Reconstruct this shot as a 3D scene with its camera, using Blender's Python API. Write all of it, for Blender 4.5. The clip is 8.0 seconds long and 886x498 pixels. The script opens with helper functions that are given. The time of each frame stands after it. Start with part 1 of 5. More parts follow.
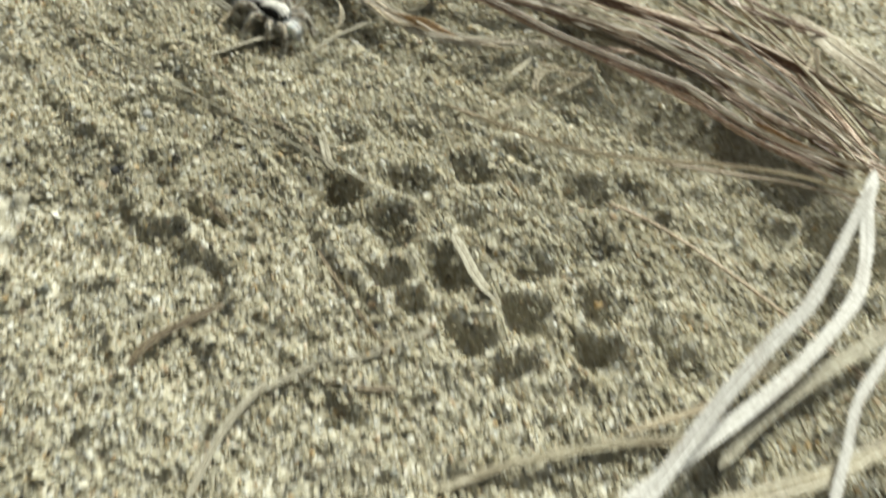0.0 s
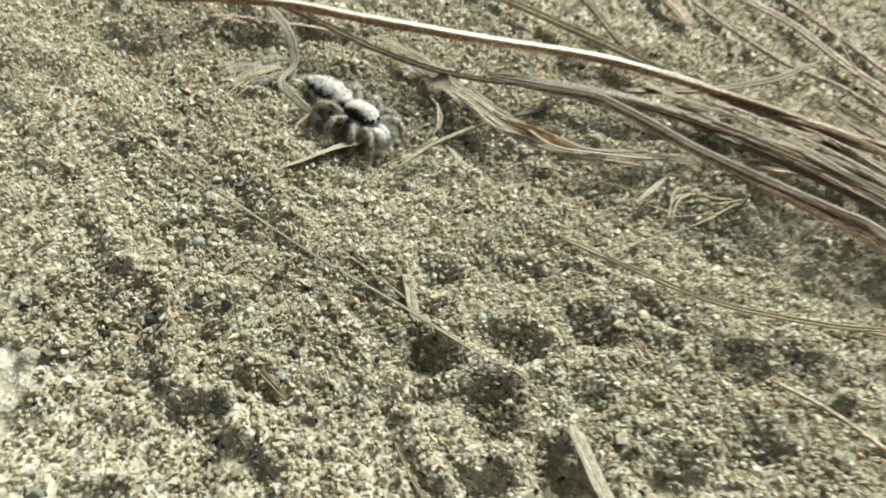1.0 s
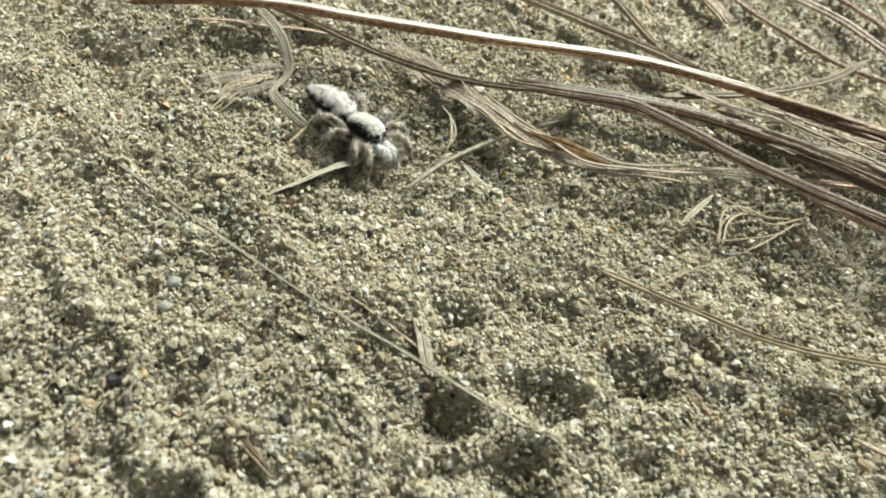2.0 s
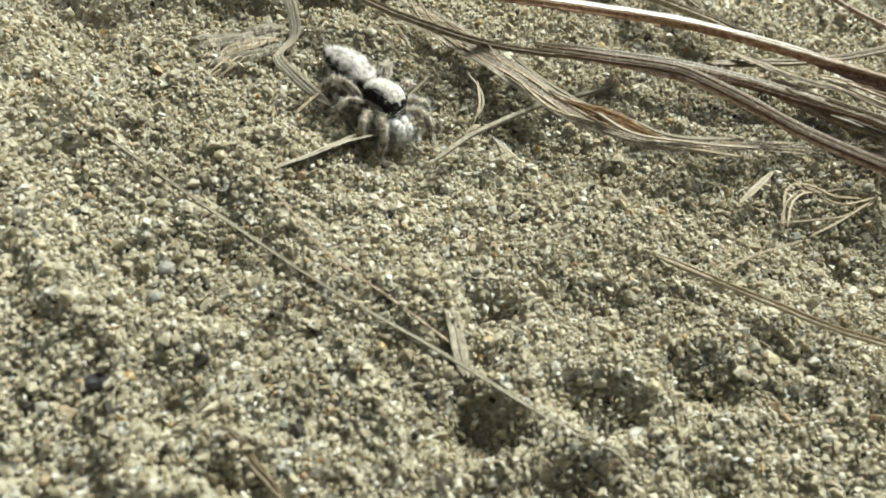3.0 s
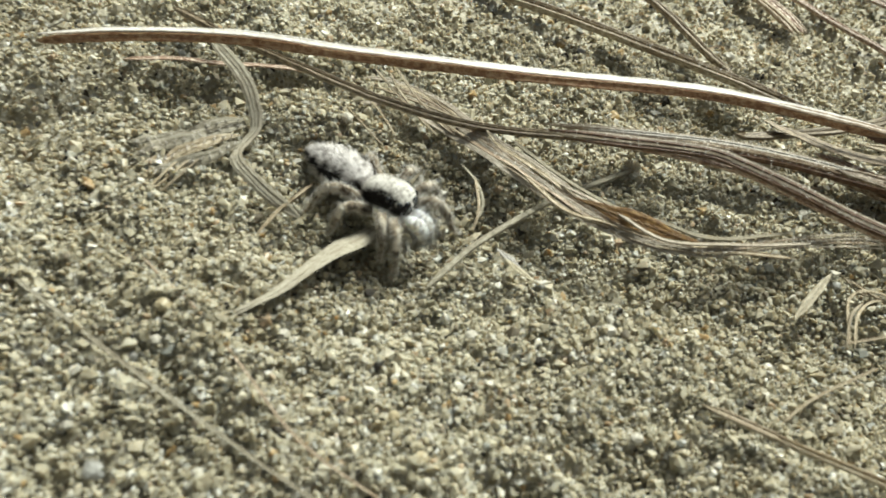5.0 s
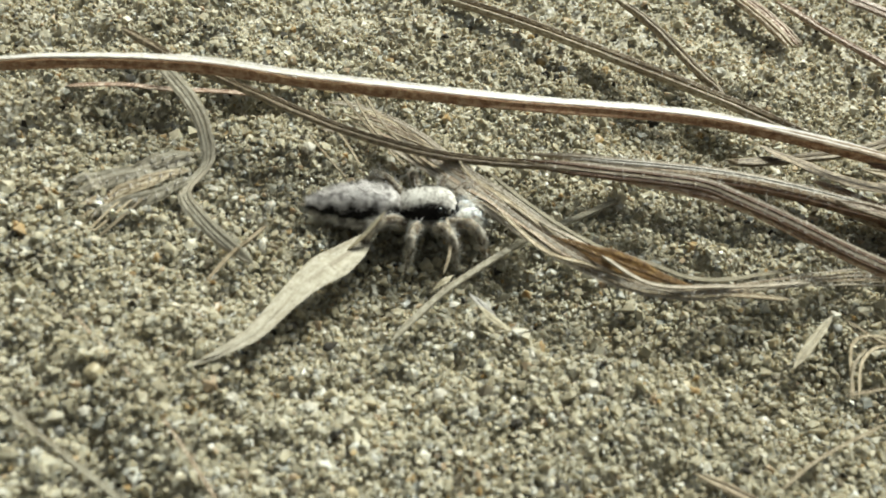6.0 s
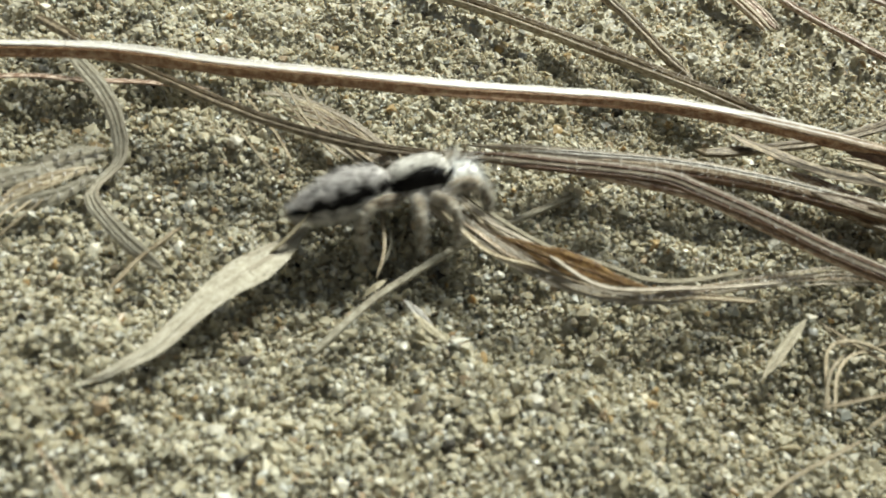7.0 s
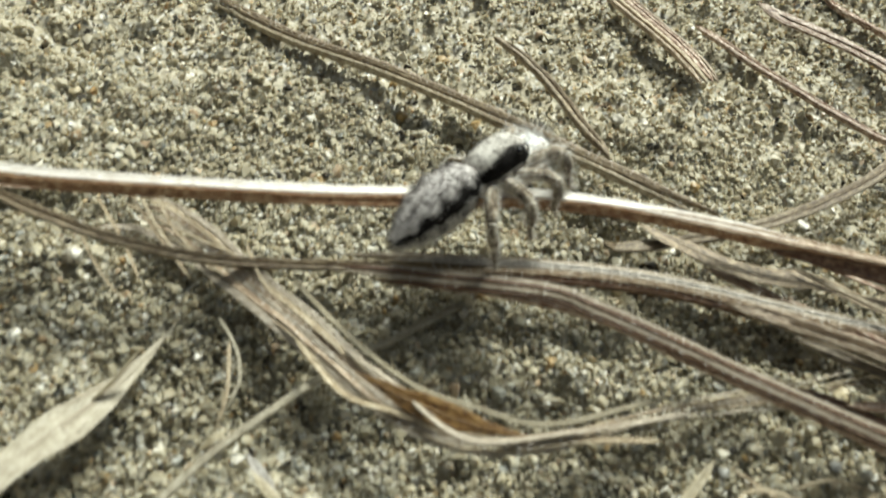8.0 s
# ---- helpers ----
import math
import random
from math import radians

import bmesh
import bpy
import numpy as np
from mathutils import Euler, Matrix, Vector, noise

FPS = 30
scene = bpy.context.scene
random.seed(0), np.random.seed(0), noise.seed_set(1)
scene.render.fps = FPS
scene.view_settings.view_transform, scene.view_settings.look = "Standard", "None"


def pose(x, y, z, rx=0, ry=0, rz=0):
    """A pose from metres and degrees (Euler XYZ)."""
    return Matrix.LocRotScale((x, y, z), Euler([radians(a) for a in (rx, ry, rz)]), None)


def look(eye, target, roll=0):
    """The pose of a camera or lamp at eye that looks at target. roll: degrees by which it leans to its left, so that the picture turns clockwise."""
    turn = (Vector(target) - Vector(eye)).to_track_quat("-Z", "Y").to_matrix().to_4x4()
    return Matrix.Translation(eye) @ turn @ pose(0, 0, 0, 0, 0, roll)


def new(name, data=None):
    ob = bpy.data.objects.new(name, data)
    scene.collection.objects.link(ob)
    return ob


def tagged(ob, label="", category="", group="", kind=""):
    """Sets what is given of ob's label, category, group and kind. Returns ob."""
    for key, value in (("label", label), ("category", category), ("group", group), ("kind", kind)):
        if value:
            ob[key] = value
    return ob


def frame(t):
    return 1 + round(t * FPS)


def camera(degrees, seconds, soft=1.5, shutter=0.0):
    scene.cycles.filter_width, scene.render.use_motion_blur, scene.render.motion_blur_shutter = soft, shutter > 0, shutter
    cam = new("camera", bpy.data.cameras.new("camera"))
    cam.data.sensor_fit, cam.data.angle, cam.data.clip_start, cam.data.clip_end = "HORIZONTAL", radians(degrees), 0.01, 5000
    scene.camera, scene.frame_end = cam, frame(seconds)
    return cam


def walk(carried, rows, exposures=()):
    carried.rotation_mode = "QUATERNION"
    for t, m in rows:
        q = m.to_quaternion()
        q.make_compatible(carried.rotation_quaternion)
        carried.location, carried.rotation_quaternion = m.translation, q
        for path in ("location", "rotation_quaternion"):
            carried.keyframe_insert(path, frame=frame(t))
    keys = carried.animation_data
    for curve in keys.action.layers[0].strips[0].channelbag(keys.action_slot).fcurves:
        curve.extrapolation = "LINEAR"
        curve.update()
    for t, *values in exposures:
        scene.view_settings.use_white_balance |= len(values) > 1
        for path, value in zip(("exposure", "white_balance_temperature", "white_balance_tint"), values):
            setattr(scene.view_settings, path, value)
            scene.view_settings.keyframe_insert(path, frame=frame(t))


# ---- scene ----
cam = camera(57.8, 8.0, 1.7, 0.5)
METRES, EYE, TILT, LEAN, TURN = 0.076, 0.0488, -48.4, -11.8, 0.0
ROWS = [
    (0.0, 0.0, 0.0, 0.0, -0.0, 0.0, 0.0),
    (0.5, 0.0043, 0.1022, 0.1094, 3.36, 2.53, -1.95),
    (1.0, -0.0384, 0.1939, 0.1109, 5.31, 3.82, -3.26),
    (1.5, -0.0547, 0.2863, 0.1309, 6.29, 3.88, -2.95),
    (1.7, -0.049, 0.2924, 0.1351, 6.28, 4.06, -2.76),
    (2.8, -0.0945, 0.3735, 0.154, 5.73, 4.01, -2.52),
    (3.0, -0.0907, 0.3904, 0.1413, 6.02, 3.65, -2.46),
    (3.5, -0.103, 0.39, 0.1426, 5.68, 3.13, -1.8),
    (4.0, -0.0949, 0.4109, 0.2044, 5.63, 3.24, -1.31),
    (4.5, -0.1294, 0.4595, 0.2602, 5.25, 3.47, -0.78),
    (4.7, -0.124, 0.4763, 0.2505, 5.24, 3.96, -0.53),
    (5.8, -0.0938, 0.5488, 0.2792, 5.45, 2.93, -0.14),
    (6.0, -0.0982, 0.5489, 0.2843, 4.88, 3.47, 0.2),
    (6.5, -0.0507, 0.5807, 0.3033, 5.18, 3.55, 0.45),
    (7.0, -0.0608, 0.6037, 0.2874, 4.91, 3.52, 0.89),
    (7.5, -0.0028, 0.6442, 0.3172, 5.01, 2.5, 1.26),
    (8.0, 0.0177, 0.6732, 0.3739, 4.97, 2.44, 1.83),
]
walk(cam, [(t, pose(0, 0, EYE, TILT, LEAN, TURN) @ pose(METRES * x, METRES * y, METRES * z, 90 + pitch, roll, yaw)) for t, x, y, z, yaw, pitch, roll in ROWS],
     exposures=[(0.0, 0.50, 6440, -2), (1.5, 0.53, 6440, -2), (3.5, 0.50, 6440, -2), (6.0, 0.36, 6440, -2), (8.0, 0.37, 6440, -2)])

# the lens stays at one focus, close to the ground
cam.data.dof.use_dof = True
cam.data.dof.focus_distance = 0.056
cam.data.dof.aperture_fstop = 86.0

# ---- light: hazy open sky, the brighter part of it beyond the grass ----
SUN_ELEVATION, SUN_TURN = 52.0, 24.0
world = bpy.data.worlds.new("sky")
scene.world = world
world.use_nodes = True
wn = world.node_tree
sky = wn.nodes.new("ShaderNodeTexSky")
sky.sky_type, sky.sun_disc = "NISHITA", False
sky.sun_elevation, sky.sun_rotation = radians(SUN_ELEVATION), radians(SUN_TURN)
sky.air_density, sky.dust_density, sky.ozone_density = 1.0, 6.0, 1.0
haze = wn.nodes.new("ShaderNodeHueSaturation")
haze.inputs["Saturation"].default_value = 0.12
wn.links.new(sky.outputs["Color"], haze.inputs["Color"])
wn.links.new(haze.outputs["Color"], wn.nodes["Background"].inputs["Color"])
wn.nodes["Background"].inputs["Strength"].default_value = 0.045
sun = new("sun", bpy.data.lights.new("sun", "SUN"))
sun.data.energy, sun.data.angle, sun.data.color = 4.9, radians(20), (1.0, 0.955, 0.88)
e, a = radians(SUN_ELEVATION), radians(SUN_TURN)
sun.matrix_world = look((math.sin(a) * math.cos(e), math.cos(a) * math.cos(e), math.sin(e)), (0, 0, 0))

MM = 0.001
rng = np.random.default_rng(7)


# ---- materials ----
def material(name, rough=0.6, spec=0.4):
    m = bpy.data.materials.new(name)
    m.use_nodes = True
    nt = m.node_tree
    b = nt.nodes["Principled BSDF"]
    b.inputs["Roughness"].default_value = rough
    b.inputs["Specular IOR Level"].default_value = spec
    return m, nt, b


def node(nt, kind, **values):
    n = nt.nodes.new(kind)
    for key, value in values.items():
        n.inputs[key].default_value = value
    return n


def ramp(nt, fac, stops, interpolation="LINEAR"):
    n = nt.nodes.new("ShaderNodeValToRGB")
    n.color_ramp.interpolation = interpolation
    els = n.color_ramp.elements
    while len(els) < len(stops):
        els.new(0.5)
    for el, (p, c) in zip(els, stops):
        el.position, el.color = p, (*c, 1)
    nt.links.new(fac, n.inputs["Fac"])
    return n.outputs["Color"]


def mix(nt, fac, a, b, kind="MIX"):
    n = nt.nodes.new("ShaderNodeMix")
    n.data_type, n.blend_type = "RGBA", kind
    for socket, value in ((n.inputs["Factor"], fac), (n.inputs["A"], a), (n.inputs["B"], b)):
        if isinstance(value, bpy.types.NodeSocket):
            nt.links.new(value, socket)
        elif isinstance(value, tuple):
            socket.default_value = (*value, 1)
        else:
            socket.default_value = value
    return n.outputs["Result"]


def math_node(nt, op, a, b=0.0, c=0.0):
    n = nt.nodes.new("ShaderNodeMath")
    n.operation = op
    for socket, value in zip(n.inputs, (a, b, c)):
        if isinstance(value, bpy.types.NodeSocket):
            nt.links.new(value, socket)
        else:
            socket.default_value = value
    return n.outputs[0]


def bump(nt, b, height, strength, distance):
    n = node(nt, "ShaderNodeBump", Strength=strength, Distance=distance)
    nt.links.new(height, n.inputs["Height"])
    nt.links.new(n.outputs["Normal"], b.inputs["Normal"])


GRAIN_COLOURS = [
    (0.00, (0.045, 0.04, 0.034)), (0.012, (0.19, 0.168, 0.132)), (0.035, (0.335, 0.308, 0.238)), (0.18, (0.40, 0.372, 0.293)),
    (0.45, (0.452, 0.425, 0.343)), (0.70, (0.50, 0.476, 0.403)), (0.86, (0.40, 0.295, 0.165)), (0.875, (0.42, 0.335, 0.25)),
    (0.888, (0.31, 0.32, 0.31)), (0.91, (0.60, 0.592, 0.56)),
]


def sand_grain_material():
    m, nt, b = material("sand_grain", 0.5, 0.35)
    geo = nt.nodes.new("ShaderNodeNewGeometry")
    col = ramp(nt, geo.outputs["Random Per Island"], GRAIN_COLOURS, "CONSTANT")
    tc = nt.nodes.new("ShaderNodeTexCoord")
    n = node(nt, "ShaderNodeTexNoise", Scale=4500.0, Detail=2.0)
    nt.links.new(tc.outputs["Object"], n.inputs["Vector"])
    col = mix(nt, 0.55, col, ramp(nt, n.outputs["Fac"], [(0.3, (0.70, 0.68, 0.62)), (0.7, (1.0, 1.0, 1.0))]), "MULTIPLY")
    patch = node(nt, "ShaderNodeTexNoise", Scale=110.0, Detail=3.0)
    nt.links.new(tc.outputs["Object"], patch.inputs["Vector"])
    col = mix(nt, 1.0, col, ramp(nt, patch.outputs["Fac"], [(0.3, (0.84, 0.82, 0.76)), (0.7, (1.05, 1.04, 1.0))]), "MULTIPLY")
    nt.links.new(col, b.inputs["Base Color"])
    nt.links.new(math_node(nt, "MULTIPLY_ADD", geo.outputs["Random Per Island"], -0.40, 0.72), b.inputs["Roughness"])
    b.inputs["Subsurface Weight"].default_value = 0.55
    b.inputs["Subsurface Radius"].default_value = (1.0, 0.85, 0.65)
    b.inputs["Subsurface Scale"].default_value = 0.00038
    bump(nt, b, n.outputs["Fac"], 0.3, 0.00005)
    return m


def sand_bed_material():
    m, nt, b = material("sand_bed", 0.85, 0.25)
    tc = nt.nodes.new("ShaderNodeTexCoord")
    v = node(nt, "ShaderNodeTexVoronoi", Scale=3300.0)
    nt.links.new(tc.outputs["Object"], v.inputs["Vector"])
    sep = nt.nodes.new("ShaderNodeSeparateColor")
    nt.links.new(v.outputs["Color"], sep.inputs["Color"])
    col = ramp(nt, sep.outputs[0], GRAIN_COLOURS, "CONSTANT")
    patch = node(nt, "ShaderNodeTexNoise", Scale=70.0, Detail=4.0)
    nt.links.new(tc.outputs["Object"], patch.inputs["Vector"])
    col = mix(nt, 0.6, col, ramp(nt, patch.outputs["Fac"], [(0.3, (0.75, 0.72, 0.64)), (0.7, (1.0, 1.0, 1.0))]), "MULTIPLY")
    nt.links.new(col, b.inputs["Base Color"])
    bump(nt, b, v.outputs["Distance"], 0.8, 0.00012)
    return m


def straw_material(name, low, mid, high, stripes=9.0, rough=0.5, spread=0.55, wear=1.0):
    """Dry grass: fibres run along the blade (UV: across 0..1, along in millimetres)."""
    m, nt, b = material(name, rough, 0.5)
    uv = nt.nodes.new("ShaderNodeUVMap")
    info = nt.nodes.new("ShaderNodeObjectInfo")
    mp = nt.nodes.new("ShaderNodeMapping")
    nt.links.new(uv.outputs["UV"], mp.inputs["Vector"])
    mp.inputs["Scale"].default_value = (stripes, 1.7, 1)
    off = nt.nodes.new("ShaderNodeCombineXYZ")
    nt.links.new(math_node(nt, "MULTIPLY", info.outputs["Random"], 40.0), off.inputs["X"])
    nt.links.new(off.outputs["Vector"], mp.inputs["Location"])
    fibre = node(nt, "ShaderNodeTexNoise", Scale=1.0, Detail=6.0, Roughness=0.72)
    nt.links.new(mp.outputs["Vector"], fibre.inputs["Vector"])
    col = ramp(nt, fibre.outputs["Fac"], [(0.34, low), (0.48, mid), (0.60, high)])
    mp2 = nt.nodes.new("ShaderNodeMapping")
    nt.links.new(uv.outputs["UV"], mp2.inputs["Vector"])
    nt.links.new(off.outputs["Vector"], mp2.inputs["Location"])
    mp2.inputs["Scale"].default_value = (1.2, 0.16, 1)
    blotch = node(nt, "ShaderNodeTexNoise", Scale=1.0, Detail=3.0)
    nt.links.new(mp2.outputs["Vector"], blotch.inputs["Vector"])
    col = mix(nt, 0.75 * wear, col, ramp(nt, blotch.outputs["Fac"], [(0.3, (0.52, 0.43, 0.35)), (0.52, (1, 1, 1)), (0.72, (1.22, 1.20, 1.17))]), "MULTIPLY")
    mp3 = nt.nodes.new("ShaderNodeMapping")
    nt.links.new(uv.outputs["UV"], mp3.inputs["Vector"])
    mp3.inputs["Scale"].default_value = (6.0, 1.6, 1)
    speck = node(nt, "ShaderNodeTexNoise", Scale=2.0, Detail=2.0)
    nt.links.new(mp3.outputs["Vector"], speck.inputs["Vector"])
    col = mix(nt, ramp(nt, speck.outputs["Fac"], [(0.60, (0, 0, 0)), (0.68, (0.7 * wear, 0.7 * wear, 0.7 * wear))]), col, (0.06, 0.045, 0.03))
    hue = nt.nodes.new("ShaderNodeHueSaturation")
    nt.links.new(math_node(nt, "MULTIPLY_ADD", info.outputs["Random"], spread, 1.02 - spread / 2), hue.inputs["Value"])
    nt.links.new(col, hue.inputs["Color"])
    nt.links.new(hue.outputs["Color"], b.inputs["Base Color"])
    bump(nt, b, fibre.outputs["Fac"], 0.6, 0.00008)
    return m


straw_red = straw_material("straw_red", (0.055, 0.022, 0.012), (0.285, 0.17, 0.112), (0.78, 0.69, 0.58))
straw_dark = straw_material("straw_dark", (0.040, 0.027, 0.014), (0.145, 0.107, 0.064), (0.36, 0.30, 0.205))
straw_grey = straw_material("straw_grey", (0.080, 0.047, 0.026), (0.29, 0.212, 0.14), (0.64, 0.56, 0.44))
straw_pale = straw_material("straw_pale", (0.14, 0.096, 0.050), (0.335, 0.272, 0.178), (0.54, 0.485, 0.37))
leaf_cream = straw_material("leaf_cream", (0.15, 0.122, 0.0714), (0.279, 0.241, 0.156), (0.381, 0.347, 0.262), 5.0)
leaf_white = straw_material("leaf_white", (0.24, 0.222, 0.195), (0.37, 0.352, 0.325), (0.47, 0.457, 0.44), 5.0, 0.6, 0.25, 0.4)
# the white of sky sheen is in this colour; pale hairs share it
leaf_pale_sheen = straw_material("leaf_pale_sheen", (0.60, 0.54, 0.47), (0.70, 0.665, 0.62), (0.80, 0.78, 0.75), 5.0, 0.34, 0.0, 0.15)
leaf_loose = straw_material("leaf_loose", (0.24, 0.215, 0.16), (0.345, 0.315, 0.245), (0.43, 0.40, 0.33), 6.0, 0.7, 0.0, 0.8)
straw_light = straw_material("straw_light", (0.25, 0.205, 0.15), (0.41, 0.355, 0.28), (0.58, 0.525, 0.44), 5.0, 0.5, 0.35, 0.6)
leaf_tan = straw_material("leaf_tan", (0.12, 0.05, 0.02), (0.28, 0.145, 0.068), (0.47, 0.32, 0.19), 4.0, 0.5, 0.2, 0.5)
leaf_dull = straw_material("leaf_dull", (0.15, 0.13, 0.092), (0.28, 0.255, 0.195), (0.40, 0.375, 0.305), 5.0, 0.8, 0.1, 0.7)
# lighter brown that holds the light on top of the folded blade's base
leaf_brown_lit = straw_material("leaf_brown_lit", (0.17, 0.105, 0.062), (0.30, 0.22, 0.15), (0.47, 0.385, 0.29), 5.0, 0.5, 0.0, 0.5)
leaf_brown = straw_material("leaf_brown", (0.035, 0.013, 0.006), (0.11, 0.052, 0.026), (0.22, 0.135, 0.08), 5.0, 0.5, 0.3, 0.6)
leaf_amber = straw_material("leaf_amber", (0.045, 0.018, 0.005), (0.16, 0.078, 0.020), (0.36, 0.225, 0.08), 8.0, 0.42, 0.0, 0.4)


# ---- ground ----
LATTICE = rng.random((64, 64))


def noise2(x, y, size):
    """Smooth lattice noise, -1..1, with features of about size millimetres."""
    x, y = np.asarray(x) / size + 200.3, np.asarray(y) / size + 200.7
    xi, yi = np.floor(x).astype(int), np.floor(y).astype(int)
    u, v = x - xi, y - yi
    u, v = u * u * (3 - 2 * u), v * v * (3 - 2 * v)
    g = lambda i, j: LATTICE[(xi + i) % 64, (yi + j) % 64]
    return 2 * ((g(0, 0) * (1 - u) + g(1, 0) * u) * (1 - v) + (g(0, 1) * (1 - u) + g(1, 1) * u) * v) - 1


# round pits that rain drops or feet have left: x, y, radius, depth
PITS_NEAR = [
    (0.7, 49.0, 1.8, 1.6), (6.7, 51.6, 2.1, 1.8), (13.0, 54.0, 1.9, 1.5), (5.6, 45.8, 2.2, 1.9), (23.8, 53.1, 2.4, 1.6),
    (10.6, 41.8, 2.6, 2.3), (17.7, 43.4, 1.7, 1.5), (23.4, 46.4, 2.0, 1.5), (5.6, 40.0, 1.7, 1.5), (11.5, 34.8, 1.9, 1.7),
    (16.7, 37.9, 2.2, 2.0), (23.0, 40.0, 2.0, 1.6), (12.3, 48.2, 1.2, 1.0), (16.5, 48.8, 1.2, 0.9), (7.0, 37.9, 1.4, 1.4),
    (1.6, 45.3, 1.3, 0.9), (1.0, 56.0, 2.0, 1.3), (29.8, 50.8, 1.3, 0.8), (27.9, 38.1, 1.8, 1.1),
]
PITS_FAR = [
    (15.5, 32.2, 1.8, 1.4), (22.4, 34.7, 2.2, 1.6), (29.0, 35.0, 2.2, 1.3), (-8.6, 44.0, 1.6, 0.8), (-11.3, 41.2, 1.4, 0.5),
    (3.0, 27.6, 1.6, 1.0), (32.0, 64.5, 2.0, 1.0), (34.5, 63.0, 1.6, 0.9), (23.7, 59.9, 1.5, 0.9), (18.4, 56.9, 1.6, 0.9),
    (7.1, 58.7, 1.4, 0.6), (-0.1, 34.2, 1.4, 1.0),
    (42.2, 50.9, 2.5, 1.2), (50.0, 51.0, 4.5, 4.0), (16.3, 87.5, 2.0, 1.2), (-16.8, 47.3, 1.0, 0.6),
    (-16.0, 97.4, 2.4, 1.3), (-13.6, 99.8, 1.8, 0.9), (46.0, 57.0, 3.0, 1.8),
]


FURROWS = [
    (-3.8, 52.3, -0.4, 44.0, 0.8, 0.7), (-0.1, 43.0, 3.0, 37.6, 0.6, 1.0), (3.0, 37.6, 6.3, 31.7, 0.8, 0.6), (-17.2, 47.4, -13.4, 42.6, 0.8, 0.5),
    (-13.4, 42.6, -9.0, 39.6, 0.9, 0.5), (-9.0, 39.6, -5.0, 32.8, 0.9, 0.5), (-12.9, 47.2, -8.0, 43.4, 0.7, 0.4), (-12.0, 60.5, -5.0, 51.0, 0.8, 0.4),
]

RIDGES = [
    (-21.1, 69.4, -9.0, 58.4, 1.3, 0.6), (-9.0, 58.4, -1.8, 45.6, 1.3, 0.7), (-1.8, 45.6, 6.2, 32.5, 1.1, 0.8),
    (-26.5, 58.6, -12.1, 43.5, 1.3, 0.7), (-12.1, 43.5, -0.8, 33.4, 1.2, 0.6), (-11.1, 46.9, 0.8, 33.6, 1.0, 0.5),
]


def band(x, y, x0, y0, x1, y1):
    """How far along (0..1) and to the left of the line a place lies."""
    dx, dy = x1 - x0, y1 - y0
    n = math.hypot(dx, dy)
    return ((x - x0) * dx + (y - y0) * dy) / (n * n), ((y - y0) * dx - (x - x0) * dy) / n


